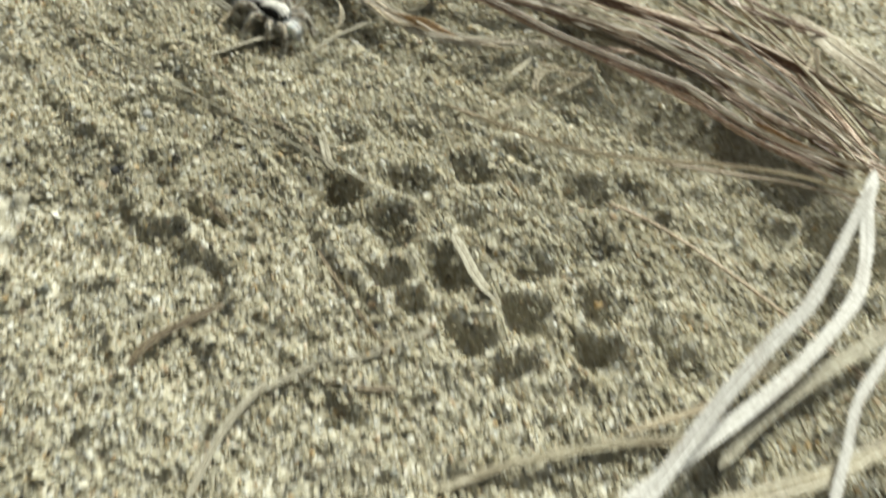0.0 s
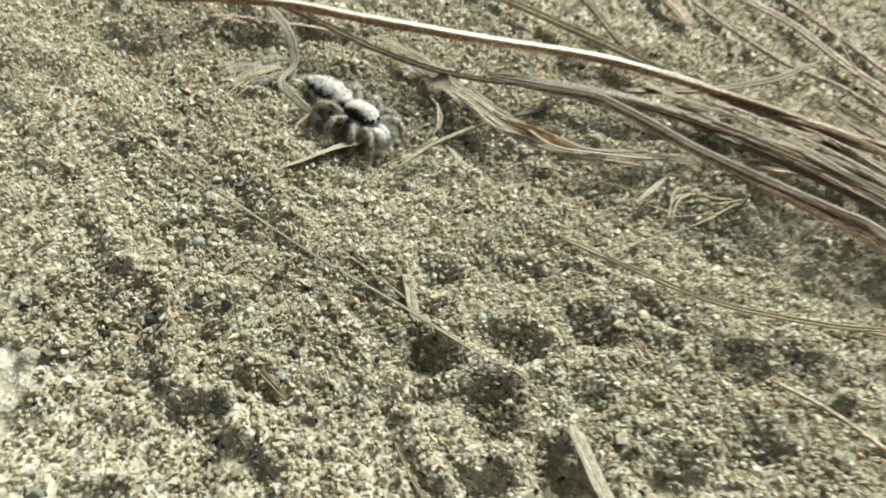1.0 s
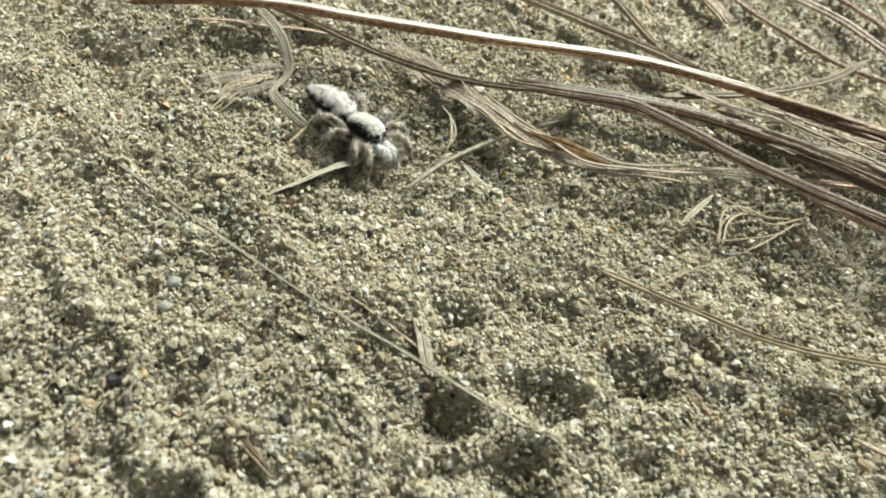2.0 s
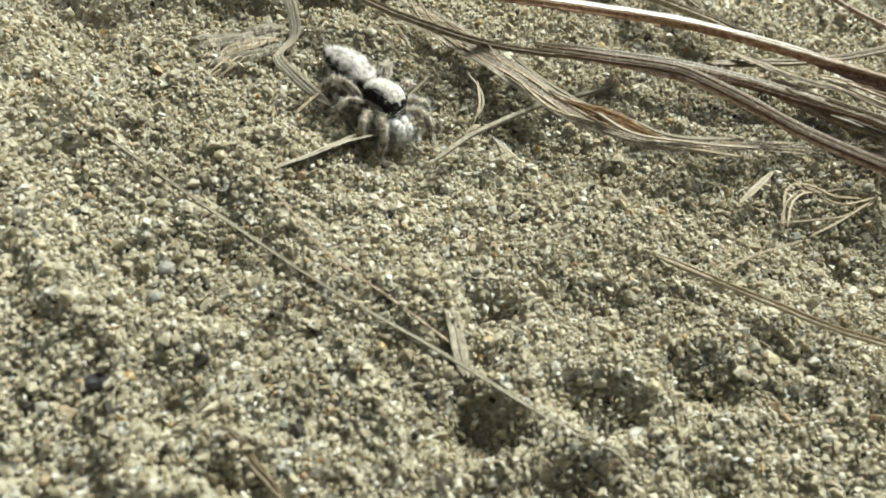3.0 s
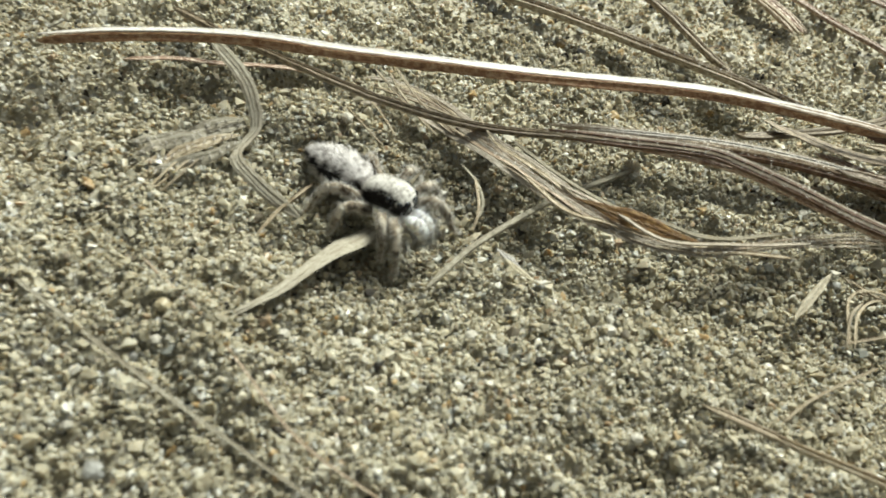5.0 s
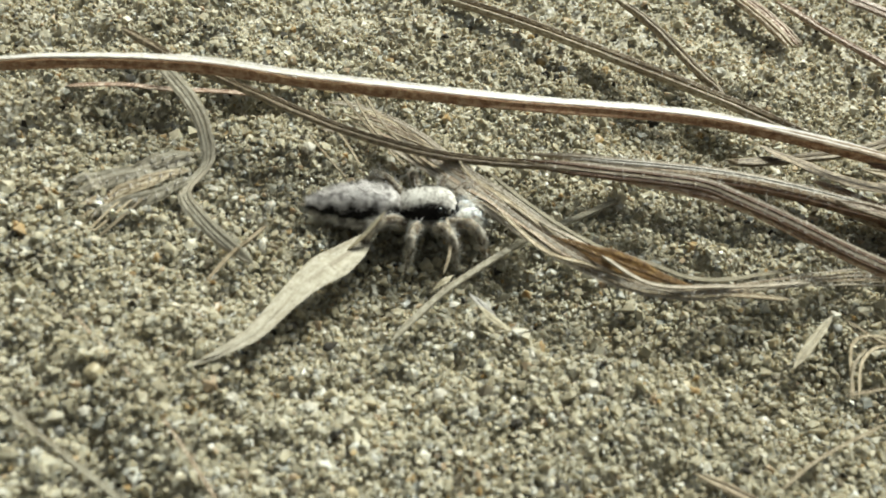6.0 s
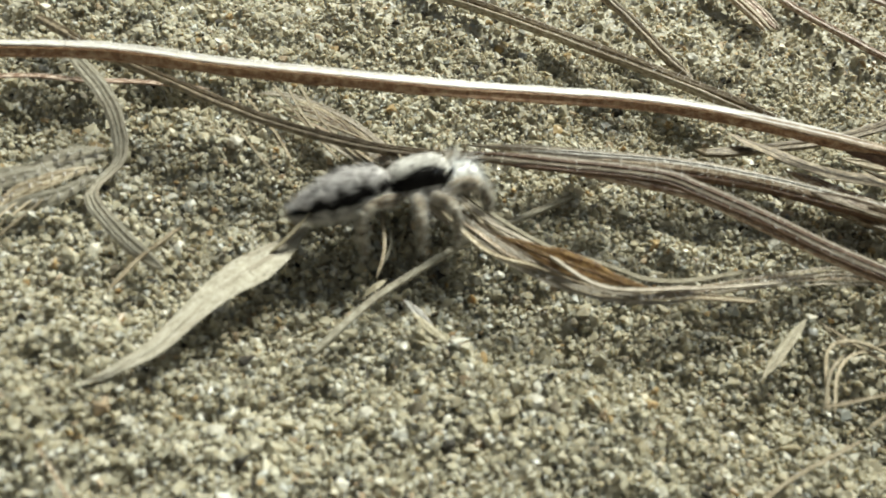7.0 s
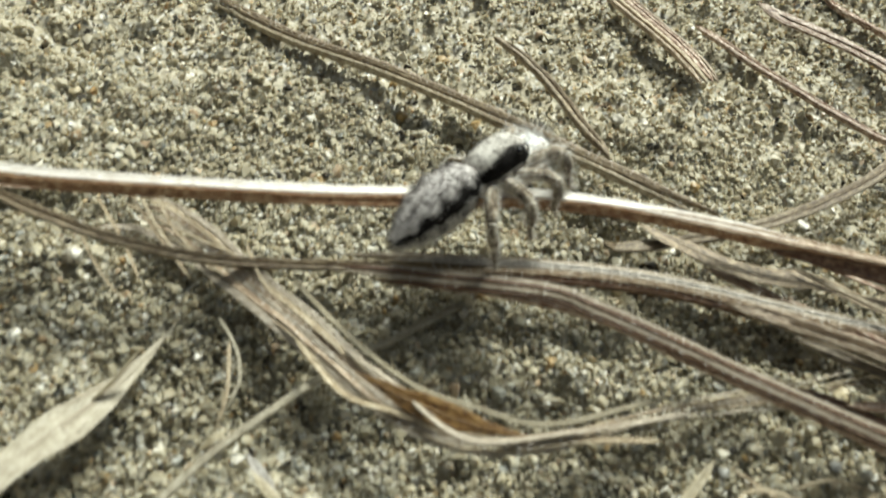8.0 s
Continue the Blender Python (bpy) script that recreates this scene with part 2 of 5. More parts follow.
def height(x, y):
    """The sand's surface in millimetres."""
    x, y = np.asarray(x, float), np.asarray(y, float)
    wx = x + 1.3 * noise2(x, y, 3.4) + 0.5 * noise2(x, y + 9, 1.3)
    wy = y + 1.3 * noise2(y + 50, x, 3.6) + 0.5 * noise2(y + 20, x, 1.2)
    far = np.clip((np.hypot(x, y - 65) - 60) / 60, 0, 1)
    # the pitted stretch is otherwise even
    calm = 1 - 0.6 * np.exp(-((x - 13.0) / 15.0) ** 4 - ((y - 45.0) / 13.0) ** 4)
    z = calm * (0.72 * noise2(wx, wy, 9.0) + 0.55 * noise2(wx + 31, wy, 3.8)) + 0.34 * noise2(wx, wy + 17, 1.8) + 0.16 * noise2(x, y, 0.8)
    # crumbs: round lumps with narrow clefts between them
    z = z + calm * 0.5 * np.abs(noise2(wx - 13, wy + 7, 1.9)) + 0.46 * np.abs(noise2(wx + 41, wy - 23, 1.0)) - 0.28
    z = z - calm * 0.25 * np.clip(0.35 - np.abs(noise2(wx + 9, wy - 40, 5.0)), 0, 1) / 0.35
    z = z + far * 6.0 * noise2(x, y, 90.0)
    for px, py, r, depth in PITS_NEAR + PITS_FAR:
        d = np.hypot(x + 0.6 * (wx - x) - px, (y + 0.6 * (wy - y) - py) * 1.05) / r
        z = z - 1.12 * depth * np.exp(-d ** 2.4) + 0.36 * depth * np.exp(-((d - 1.4) / 0.36) ** 2)
    # furrows dragged through the sand
    for x0, y0, x1, y1, w, depth in FURROWS:
        u, s = band(wx, wy, x0, y0, x1, y1)
        z = z - depth * np.exp(-((u - 0.5) / 0.62) ** 6) * (np.exp(-(s / w) ** 2) - 0.6 * np.exp(-((s - 1.7 * w) / w) ** 2))
    # low smooth ridges between them
    for x0, y0, x1, y1, w, rise in RIDGES:
        u, s = band(wx, wy, x0, y0, x1, y1)
        z = z + rise * np.exp(-((u - 0.5) / 0.56) ** 6) * np.exp(-(s / w) ** 2)
    # a cracked crust edge: the sand beyond it stands higher
    u, s = band(wx, wy, -30.0, 79.3, -12.0, 85.8)
    side = np.exp(-((u - 0.5) / 0.55) ** 6)
    z = z + side * (1.35 / (1 + np.exp(np.clip((0.1 - s) * 2.6, -60, 60))) - 0.75 * np.exp(-((s + 1.5) / 1.3) ** 2))
    # a low ridge and the slope below it
    u, s = band(wx, wy, -34.0, 71.5, -12.0, 62.0)
    z = z + 0.75 * np.exp(-((u - 0.5) / 0.55) ** 4) * np.exp(-(s / 2.2) ** 2)
    # the hollow in which the spider crouches, and the dip under the grass bundle
    z = z - 1.5 * np.exp(-((wx + 2.0) / 10.0) ** 2 - ((wy - 71.5) / np.where(wy > 71.5, 4.4, 6.5)) ** 2)
    u, s = band(wx, wy, 4.0, 73.5, 44.0, 62.0)
    z = z - 1.8 * np.exp(-((u - 0.5) / 0.5) ** 4) * np.exp(-(s / np.where(s > 0, 3.4, 3.6)) ** 2)
    u, s = band(wx, wy, 29.0, 70.5, 54.0, 53.5)
    z = z - 2.1 * np.exp(-((u - 0.5) / 0.5) ** 6) * np.exp(-((s - 2.2) / 2.4) ** 2)
    return z


def mesh_from(name, verts, faces, sides, mats, smooth=False):
    """A mesh from numpy arrays, in millimetres; all faces have the same number of sides."""
    me = bpy.data.meshes.new(name)
    me.vertices.add(len(verts))
    me.vertices.foreach_set("co", np.ascontiguousarray(verts * MM, dtype=np.float32).ravel())
    n = len(faces)
    me.loops.add(n * sides)
    me.polygons.add(n)
    me.loops.foreach_set("vertex_index", np.ascontiguousarray(faces, dtype=np.int32).ravel())
    me.polygons.foreach_set("loop_start", np.arange(0, n * sides, sides, dtype=np.int32))
    me.polygons.foreach_set("use_smooth", np.full(n, smooth))
    me.update(calc_edges=True)
    for m in mats:
        me.materials.append(m)
    return me


def grade(low, high, step, reach):
    """Even steps over the middle, then wider and wider ones to the horizon."""
    mid = list(np.arange(low, high + step, step))
    tail, d = [], step
    while sum(tail) < reach:
        d *= 1.28
        tail.append(d)
    out = np.cumsum(tail)
    return np.array(list(low - out[::-1]) + mid + list(mid[-1] + out))


def build_ground():
    gx, gy = grade(-46, 62, 0.36, 40000.0), grade(16, 124, 0.36, 40000.0)
    X, Y = np.meshgrid(gx, gy, indexing="ij")
    Z = height(X, Y) - np.where((Y > 44) & (Y < 96) & (X > -44) & (X < 31), 0.42, 0.16)
    nx, ny = X.shape
    i = (np.arange(nx - 1)[:, None] * ny + np.arange(ny - 1)[None, :]).ravel()
    faces = np.stack([i, i + ny, i + ny + 1, i + 1], 1)
    me = mesh_from("ground", np.stack([X, Y, Z], -1).reshape(-1, 3), faces, 4, [sand_bed_material()], True)
    ob = new("ground", me)
    return tagged(ob, "pale grey-brown pitted beach sand", "ground", kind="structure")


def solid(kind):
    """A unit octahedron or icosahedron as arrays."""
    bm = bmesh.new()
    if kind == "ico":
        bmesh.ops.create_icosphere(bm, subdivisions=1, radius=1.0)
    else:
        for p in ((1, 0, 0), (-1, 0, 0), (0, 1, 0), (0, -1, 0), (0, 0, 1), (0, 0, -1)):
            bm.verts.new(p)
        bmesh.ops.convex_hull(bm, input=list(bm.verts))
    bm.verts.index_update()
    bm.verts.ensure_lookup_table()
    v = np.array([x.co[:] for x in bm.verts])
    f = np.array([[x.index for x in q.verts] for q in bm.faces])
    bm.free()
    return v, f


def turns(n):
    """n random rotation matrices."""
    q = rng.normal(size=(n, 4))
    q /= np.linalg.norm(q, axis=1)[:, None]
    w, x, y, z = q.T
    return np.stack([1 - 2 * (y * y + z * z), 2 * (x * y - z * w), 2 * (x * z + y * w),
                     2 * (x * y + z * w), 1 - 2 * (x * x + z * z), 2 * (y * z - x * w),
                     2 * (x * z - y * w), 2 * (y * z + x * w), 1 - 2 * (x * x + y * y)], 1).reshape(-1, 3, 3)


def grains_at(x, y, size, kind, lift):
    """Angular grains, each an uneven little stone, resting in the surface."""
    v, f = solid(kind)
    n = len(x)
    shape = v[None] + rng.normal(0, 0.26, (n, len(v), 3))
    shape = shape * rng.uniform(0.6, 1.25, (n, 1, 3)) * (size / 2)[:, None, None]
    p = np.einsum("nij,nkj->nki", turns(n), shape)
    p = p + np.stack([x, y, height(x, y) + lift], 1)[:, None, :]
    faces = f[None] + (np.arange(n) * len(v))[:, None, None]
    return p.reshape(-1, 3), faces.reshape(-1, 3)


def build_sand_grains():
    mat = sand_grain_material()
    v0, f0, count = [], [], 0
    # x from, x to, y from, y to, grains to the square millimetre, mean size
    for kind, plots in (("octa", ((-24, 30, 44, 96, 33.0, 0.225), (-22, 62, 20, 44, 12.0, 0.29), (30, 62, 44, 96, 13.0, 0.26), (-44, -24, 44, 96, 16.0, 0.26), (-42, 60, 96, 122, 6.0, 0.31), (58, 80, 52, 126, 4.0, 0.4))),
                        ("ico", ((-24, 30, 44, 96, 8.0, 0.34), (-22, 62, 20, 44, 3.0, 0.36), (30, 62, 44, 96, 2.0, 0.34), (-44, -24, 44, 96, 2.4, 0.36), (-42, 60, 96, 122, 1.8, 0.38)))):
        for x0, x1, y0, y1, per, mean in plots:
            n = int((x1 - x0) * (y1 - y0) * per)
            x, y = rng.uniform(x0, x1, n), rng.uniform(y0, y1, n)
            size = np.clip(mean * np.exp(0.34 * rng.normal(size=n)), 0.12, 0.75)
            lift = size * 0.18 - 0.15 + 0.34 * rng.random(n) ** 2 + 0.12 * np.maximum(0, noise2(x * 1.7, y, 0.9))
            v, f = grains_at(x, y, size, kind, lift)
            v0.append(v), f0.append(f + count)
            count += len(v)
    # more of them cling to the steep walls of the pits
    for x0, x1, y0, y1, per, mean in ((-24, 30, 44, 96, 55.0, 0.22), (-22, 50, 20, 44, 40.0, 0.28)):
        n = int((x1 - x0) * (y1 - y0) * per)
        x, y = rng.uniform(x0, x1, n), rng.uniform(y0, y1, n)
        h = height(x, y)
        steep = np.hypot(height(x + 0.15, y) - h, height(x, y + 0.15) - h) / 0.15
        keep = rng.random(n) < np.clip((steep - 1.2) / 3.0, 0, 0.6)
        x, y = x[keep], y[keep]
        size = np.clip(mean * np.exp(0.34 * rng.normal(size=len(x))), 0.12, 0.6)
        v, f = grains_at(x, y, size, "octa", rng.uniform(-0.1, 0.15, len(x)))
        v0.append(v), f0.append(f + count)
        count += len(v)
    ob = new("sand_grains", mesh_from("sand_grains", np.concatenate(v0), np.concatenate(f0), 3, [mat]))
    tagged(ob, "loose quartz sand grains in cream, grey and brown", "sand", kind="stuff")
    # larger grains stand out singly
    tones = [("pale", (0.462, 0.441, 0.378)), ("ochre", (0.322, 0.224, 0.091)), ("dark", (0.035, 0.035, 0.0385)), ("grey", (0.294, 0.294, 0.28)), ("cream", (0.42, 0.364, 0.238))]
    mats = []
    for word, c in tones:
        m, nt, b = material("grain_" + word, 0.4, 0.5)
        tc = nt.nodes.new("ShaderNodeTexCoord")
        nz = node(nt, "ShaderNodeTexNoise", Scale=2600.0, Detail=4.0)
        nt.links.new(tc.outputs["Object"], nz.inputs["Vector"])
        nt.links.new(mix(nt, 0.6, c, ramp(nt, nz.outputs["Fac"], [(0.3, (0.5, 0.46, 0.4)), (0.65, (1.1, 1.1, 1.1))]), "MULTIPLY"), b.inputs["Base Color"])
        bump(nt, b, nz.outputs["Fac"], 0.6, 0.0001)
        mats.append(m)
    words = ["pale grey coarse quartz grain on the sand", "ochre coarse grain on the sand", "black mineral grain on the sand",
             "grey coarse grain on the sand", "cream coarse grain on the sand"]
    singles = [(8.5, 87.1, 1, 1.0), (7.9, 87.3, 4, 0.8), (-9.6, 80.6, 0, 0.9), (6.4, 66.6, 0, 0.85), (-0.7, 65.5, 0, 0.8), (15.9, 67.2, 0, 0.8),
               (11.8, 68.2, 4, 0.9), (16.4, 55.9, 4, 1.0), (-15.6, 63.3, 4, 0.9), (-16.1, 55.3, 3, 0.9), (-16.8, 47.7, 2, 1.1), (-15.9, 47.2, 2, 0.8),
               (-1.5, 50.3, 2, 0.6), (-22.1, 58.2, 2, 0.5), (7.3, 102.6, 1, 1.0), (18.7, 97.2, 0, 0.9), (5.0, 95.6, 1, 0.8), (9.6, 94.5, 1, 0.8),
               (1.0, 88.0, 1, 0.7), (13.9, 91.2, 0, 0.7), (23.0, 92.0, 1, 0.7), (-4.2, 59.8, 4, 0.6)]
    for k in range(60):
        singles.append((rng.uniform(-24, 30), rng.uniform(46, 108), int(rng.choice([0, 0, 3, 4, 4, 1])), rng.uniform(0.5, 0.75)))
    for gx, gy, tone, size in singles:
        bm = bmesh.new()
        bmesh.ops.create_icosphere(bm, subdivisions=2, radius=size * 0.5)
        k = rng.uniform(0, 100)
        for vert in bm.verts:
            d = vert.co.normalized()
            vert.co *= 1 + 0.32 * noise.noise(d * 1.4 + Vector((k, 0, 0))) + 0.12 * noise.noise(d * 4 + Vector((0, k, 0)))
            vert.co.z *= 0.75
            vert.co *= MM
        me = bpy.data.meshes.new("sand_grain")
        bm.to_mesh(me)
        bm.free()
        me.materials.append(mats[tone])
        ob = new("sand_grain", me)
        ob.matrix_world = pose(gx * MM, gy * MM, (float(height(gx, gy)) + size * 0.2) * MM, 0, 0, rng.uniform(0, 360))
        tagged(ob, words[tone], "sand grain", group="coarse grains")


# ---- dry grass ----
def spline(points, step=0.45):
    """A smooth line through the points, sampled about every step millimetres."""
    p = np.array(points, float)
    p = np.vstack([2 * p[0] - p[1], p, 2 * p[-1] - p[-2]])
    out = []
    for i in range(1, len(p) - 2):
        a, b, c, d = p[i - 1:i + 3]
        n = max(2, int(np.linalg.norm(c - b) / step))
        for t in np.arange(n) / n:
            out.append(0.5 * (2 * b + (c - a) * t + (2 * a - 5 * b + 4 * c - d) * t * t + (3 * b - a - 3 * c + d) * t ** 3))
    out.append(p[-2])
    return np.array(out)


def sides_of(line, roll):
    """Across and up directions along a line, turned by roll degrees."""
    t = np.gradient(line, axis=0)
    t /= np.linalg.norm(t, axis=1)[:, None]
    a = np.cross(t, [0, 0, 1.0])
    a /= np.linalg.norm(a, axis=1)[:, None]
    u = np.cross(a, t)
    r = np.radians(roll)[:, None]
    return a * np.cos(r) + u * np.sin(r), u * np.cos(r) - a * np.sin(r)


def blade_mesh(line, width, thick, roll, seed, tip=0.5, belly=0.0, square=1.0, stalk=0.0, ease=2.2, tail=0.0):
    """A ribbed, slightly channelled blade along the line; UV runs across and along."""
    n, k = len(line), 18
    s = np.concatenate([[0], np.cumsum(np.linalg.norm(np.diff(line, axis=0), axis=1))])
    L = s[-1]
    near = np.minimum(s, L - s)
    taper = np.clip(near / (ease * width + 0.2), 0, 1) ** tip
    if belly:
        taper = taper * (1 - 0.45 * belly + 0.45 * belly * np.sin(np.pi * s / L))
    if tail:
        taper = taper * (1 - tail * (1 - np.clip(s / L / 0.6, 0, 1)) ** 0.85)
    if stalk:
        u = np.clip((s / L - stalk) / 0.26, 0, 1)
        taper = taper * (1 - 0.68 * u * u * (3 - 2 * u))
    wob = 1 + 0.10 * noise2(s, s * 0 + seed * 7.3, 2.4) + 0.05 * noise2(s, s * 0 + seed * 3.1, 0.8)
    rolls = roll + 16 * noise2(s, s * 0 + seed * 5.7, 9.0)
    across, up = sides_of(line, rolls)
    half = 0.5 * width * np.maximum(taper, 0.05) * wob
    ang = 2 * np.pi * np.arange(k) / k
    cx, cy = (np.sign(q) * np.abs(q) ** square for q in (np.cos(ang), np.sin(ang)))
    prof = np.random.default_rng(seed).uniform(-1, 1, k)
    rib = 1 + 0.20 * np.cos(6 * ang) + 0.16 * prof
    cup = 0.35 * thick * (cx ** 2)
    verts = (line[:, None, :] + across[:, None, :] * (half[:, None] * cx[None])[..., None]
             + up[:, None, :] * ((0.5 * thick * np.maximum(taper, 0.15) ** 0.7)[:, None] * (cy * rib)[None] + cup[None] * taper[:, None])[..., None])
    verts = verts + 0.03 * width * noise2(verts[..., 0] + seed, verts[..., 1] + verts[..., 2], 0.8)[..., None]
    i = (np.arange(n - 1)[:, None] * k + np.arange(k)[None]).ravel()
    j = (np.arange(n - 1)[:, None] * k + (np.arange(k)[None] + 1) % k).ravel()
    faces = np.stack([i, j, j + k, i + k], 1)
    uv_u = np.abs(((np.arange(k) / k) * 2 + 0.0) % 2 - 1)
    uvs = np.zeros((n * k, 2))
    uvs[:, 0] = np.tile(uv_u, n)
    uvs[:, 1] = np.repeat(s, k)
    return verts.reshape(-1, 3), faces, uvs, half, across, up


def link_blade(name, data, mat, base, parent=None):
    verts, faces, uvs = data[:3]
    me = mesh_from(name, verts - base, faces, 4, [mat])
    layer = me.uv_layers.new(name="UVMap")
    layer.data.foreach_set("uv", uvs[faces.ravel()].astype(np.float32).ravel())
    ob = new(name, me)
    if parent is None:
        ob.location = Vector(base * MM)
    else:
        ob.parent = parent
    return ob


def hair_mesh(name, roots, tips, width, mat, base, rise=None):
    """Fine hairs, three-sided and pointed, as one mesh."""
    n = len(roots)
    d = tips - roots
    d /= np.linalg.norm(d, axis=1)[:, None] + 1e-9
    a = np.cross(d, rng.normal(size=(n, 3)))
    a /= np.linalg.norm(a, axis=1)[:, None] + 1e-9
    b = np.cross(d, a)
    ring = [roots + width * (a * math.cos(q) + b * math.sin(q)) for q in (0, 2.09, 4.19)]
    v = np.stack(ring + [tips], 1).reshape(-1, 3) - base
    k = (np.arange(n) * 4)[:, None]
    f = np.concatenate([k + np.array([[0, 1, 3]]), k + np.array([[1, 2, 3]]), k + np.array([[2, 0, 3]])])
    me = mesh_from(name, v, f, 3, [mat], True)
    if rise is not None:
        me.attributes.new("rise", "FLOAT", "POINT").data.foreach_set("value", np.repeat(rise, 4).astype(np.float32))
    return new(name, me)


blade_count = 0


def settled(points):
    """Keeps the line's low points out of the sand but for a little."""
    line = spline(points)
    floor = height(line[:, 0], line[:, 1])
    line[:, 2] = np.maximum(line[:, 2], floor + 0.02)
    return line


def straw(label, mat, width, thick, roll, points, fuzz=0, tip=0.5, belly=0.0, group="", square=0.8, stalk=0.0, ease=2.2, tail=0.0):
    global blade_count
    blade_count += 1
    line = settled(points)
    data = blade_mesh(line, width, thick, roll, blade_count, tip, belly, square=square, stalk=stalk, ease=ease, tail=tail)
    base = line[0].copy()
    kind = "straw" if width > 0.3 else "straw_fibre"
    ob = link_blade(kind, data, mat, base)
    tagged(ob, label, "dry grass", group)
    half, across, up = data[3:]
    if width >= 0.42:
        ridge = line + up * (0.42 * thick)
        cut = slice(max(1, len(line) // 12), len(line) - max(1, len(line) // 12))
        link_blade("midrib", blade_mesh(ridge[cut], 0.10 * width + 0.05, 0.5 * thick, roll, blade_count + 300), mat, base, ob)
    if fuzz:
        i = rng.integers(1, len(line) - 1, fuzz)
        w = rng.uniform(-1, 1, fuzz)
        root = line[i] + across[i] * (half[i] * w)[:, None] + up[i] * (0.45 * thick)
        way = across[i] * (w * 0.7)[:, None] + up[i] + rng.normal(0, 0.5, (fuzz, 3))
        tips = root + way * rng.uniform(0.08, 0.28, fuzz)[:, None]
        hairs = hair_mesh("hairs", root, tips, 0.014, straw_pale, base)
        hairs.parent = ob
        tagged(hairs, "fine pale hairs", kind="stuff")
    return ob


def frayed(label, mats, width, thick, roll, points, strands=4, loose=1.0, kind="frayed_leaf", piece="strand", fuzz=0, fat=1.2, stagger=0.0, wild=0.0, narrow=0.0, flare=0.0, stalk=0.0):
    """A leaf or stalk of strands that run beside one another; loose: how far they part."""
    global blade_count
    line = settled(points)
    base = line[0].copy()
    thing = new(kind)
    thing.location = Vector(base * MM)
    tagged(thing, label, "dry leaf" if kind == "frayed_leaf" else "dry grass")
    s = np.linspace(0, 1, len(line))
    along = np.concatenate([[0], np.cumsum(np.linalg.norm(np.diff(line, axis=0), axis=1))])
    across, up = sides_of(line, np.full(len(line), float(roll)))
    for k in range(strands):
        blade_count += 1
        q = (k + 0.5) / strands - 0.5
        swing = q * width * (1 + loose * (0.45 * noise2(along, s * 0 + k * 4.7, 6.0) + 0.8 * (1 - s) ** 4))
        lift = 0.14 * loose * noise2(along, s * 0 + k * 9.1 + 3, 4.0) + 0.25 * thick * math.cos(q * 5) + 0.12 * thick * (k % 2)
        u = np.clip((s - 0.30) / 0.22, 0, 1)
        swing = swing * (1 - narrow * u * u * (3 - 2 * u)) + flare * q * np.clip((s - 0.6) / 0.4, 0, 1) ** 1.5
        swing = swing + wild * (noise2(along, s * 0 + k * 6.1 + 40, 2.2) + 0.5 * noise2(along, s * 0 + k * 2.3 + 80, 0.9))
        lift = lift + wild * (0.4 + noise2(along, s * 0 + k * 3.7 + 60, 1.7))
        own = line + across * swing[:, None] + up * lift[:, None]
        own[:, 2] = np.maximum(own[:, 2], height(own[:, 0], own[:, 1]) + 0.02)
        cut = slice(int(rng.uniform(0, 0.10) * loose * len(own)), len(own) - int(rng.uniform(0, 0.12) * loose * len(own)))
        if stagger:
            cut = slice(int(stagger * rng.random() * len(own)), cut.stop)
        data = blade_mesh(own[cut], width / strands * fat * rng.uniform(0.85, 1.25), thick, roll + rng.uniform(-25, 25), blade_count, tip=1.0 if stagger else 0.5, ease=9.0 if stagger else 3.0, stalk=stalk)
        link_blade(piece, data, mats[k % len(mats)], base, thing)
        if fuzz:
            own = own[cut]
            i = rng.integers(1, len(own) - 1, fuzz)
            root = own[i] + data[5][i] * (0.45 * thick)
            tips = root + (data[5][i] + rng.normal(0, 0.6, (fuzz, 3))) * rng.uniform(0.10, 0.34, (fuzz, 1))
            hairs = hair_mesh("hairs", root, tips, 0.018, leaf_pale_sheen, base)
            hairs.parent = thing
            tagged(hairs, "fine pale hairs", kind="stuff")
    return thing


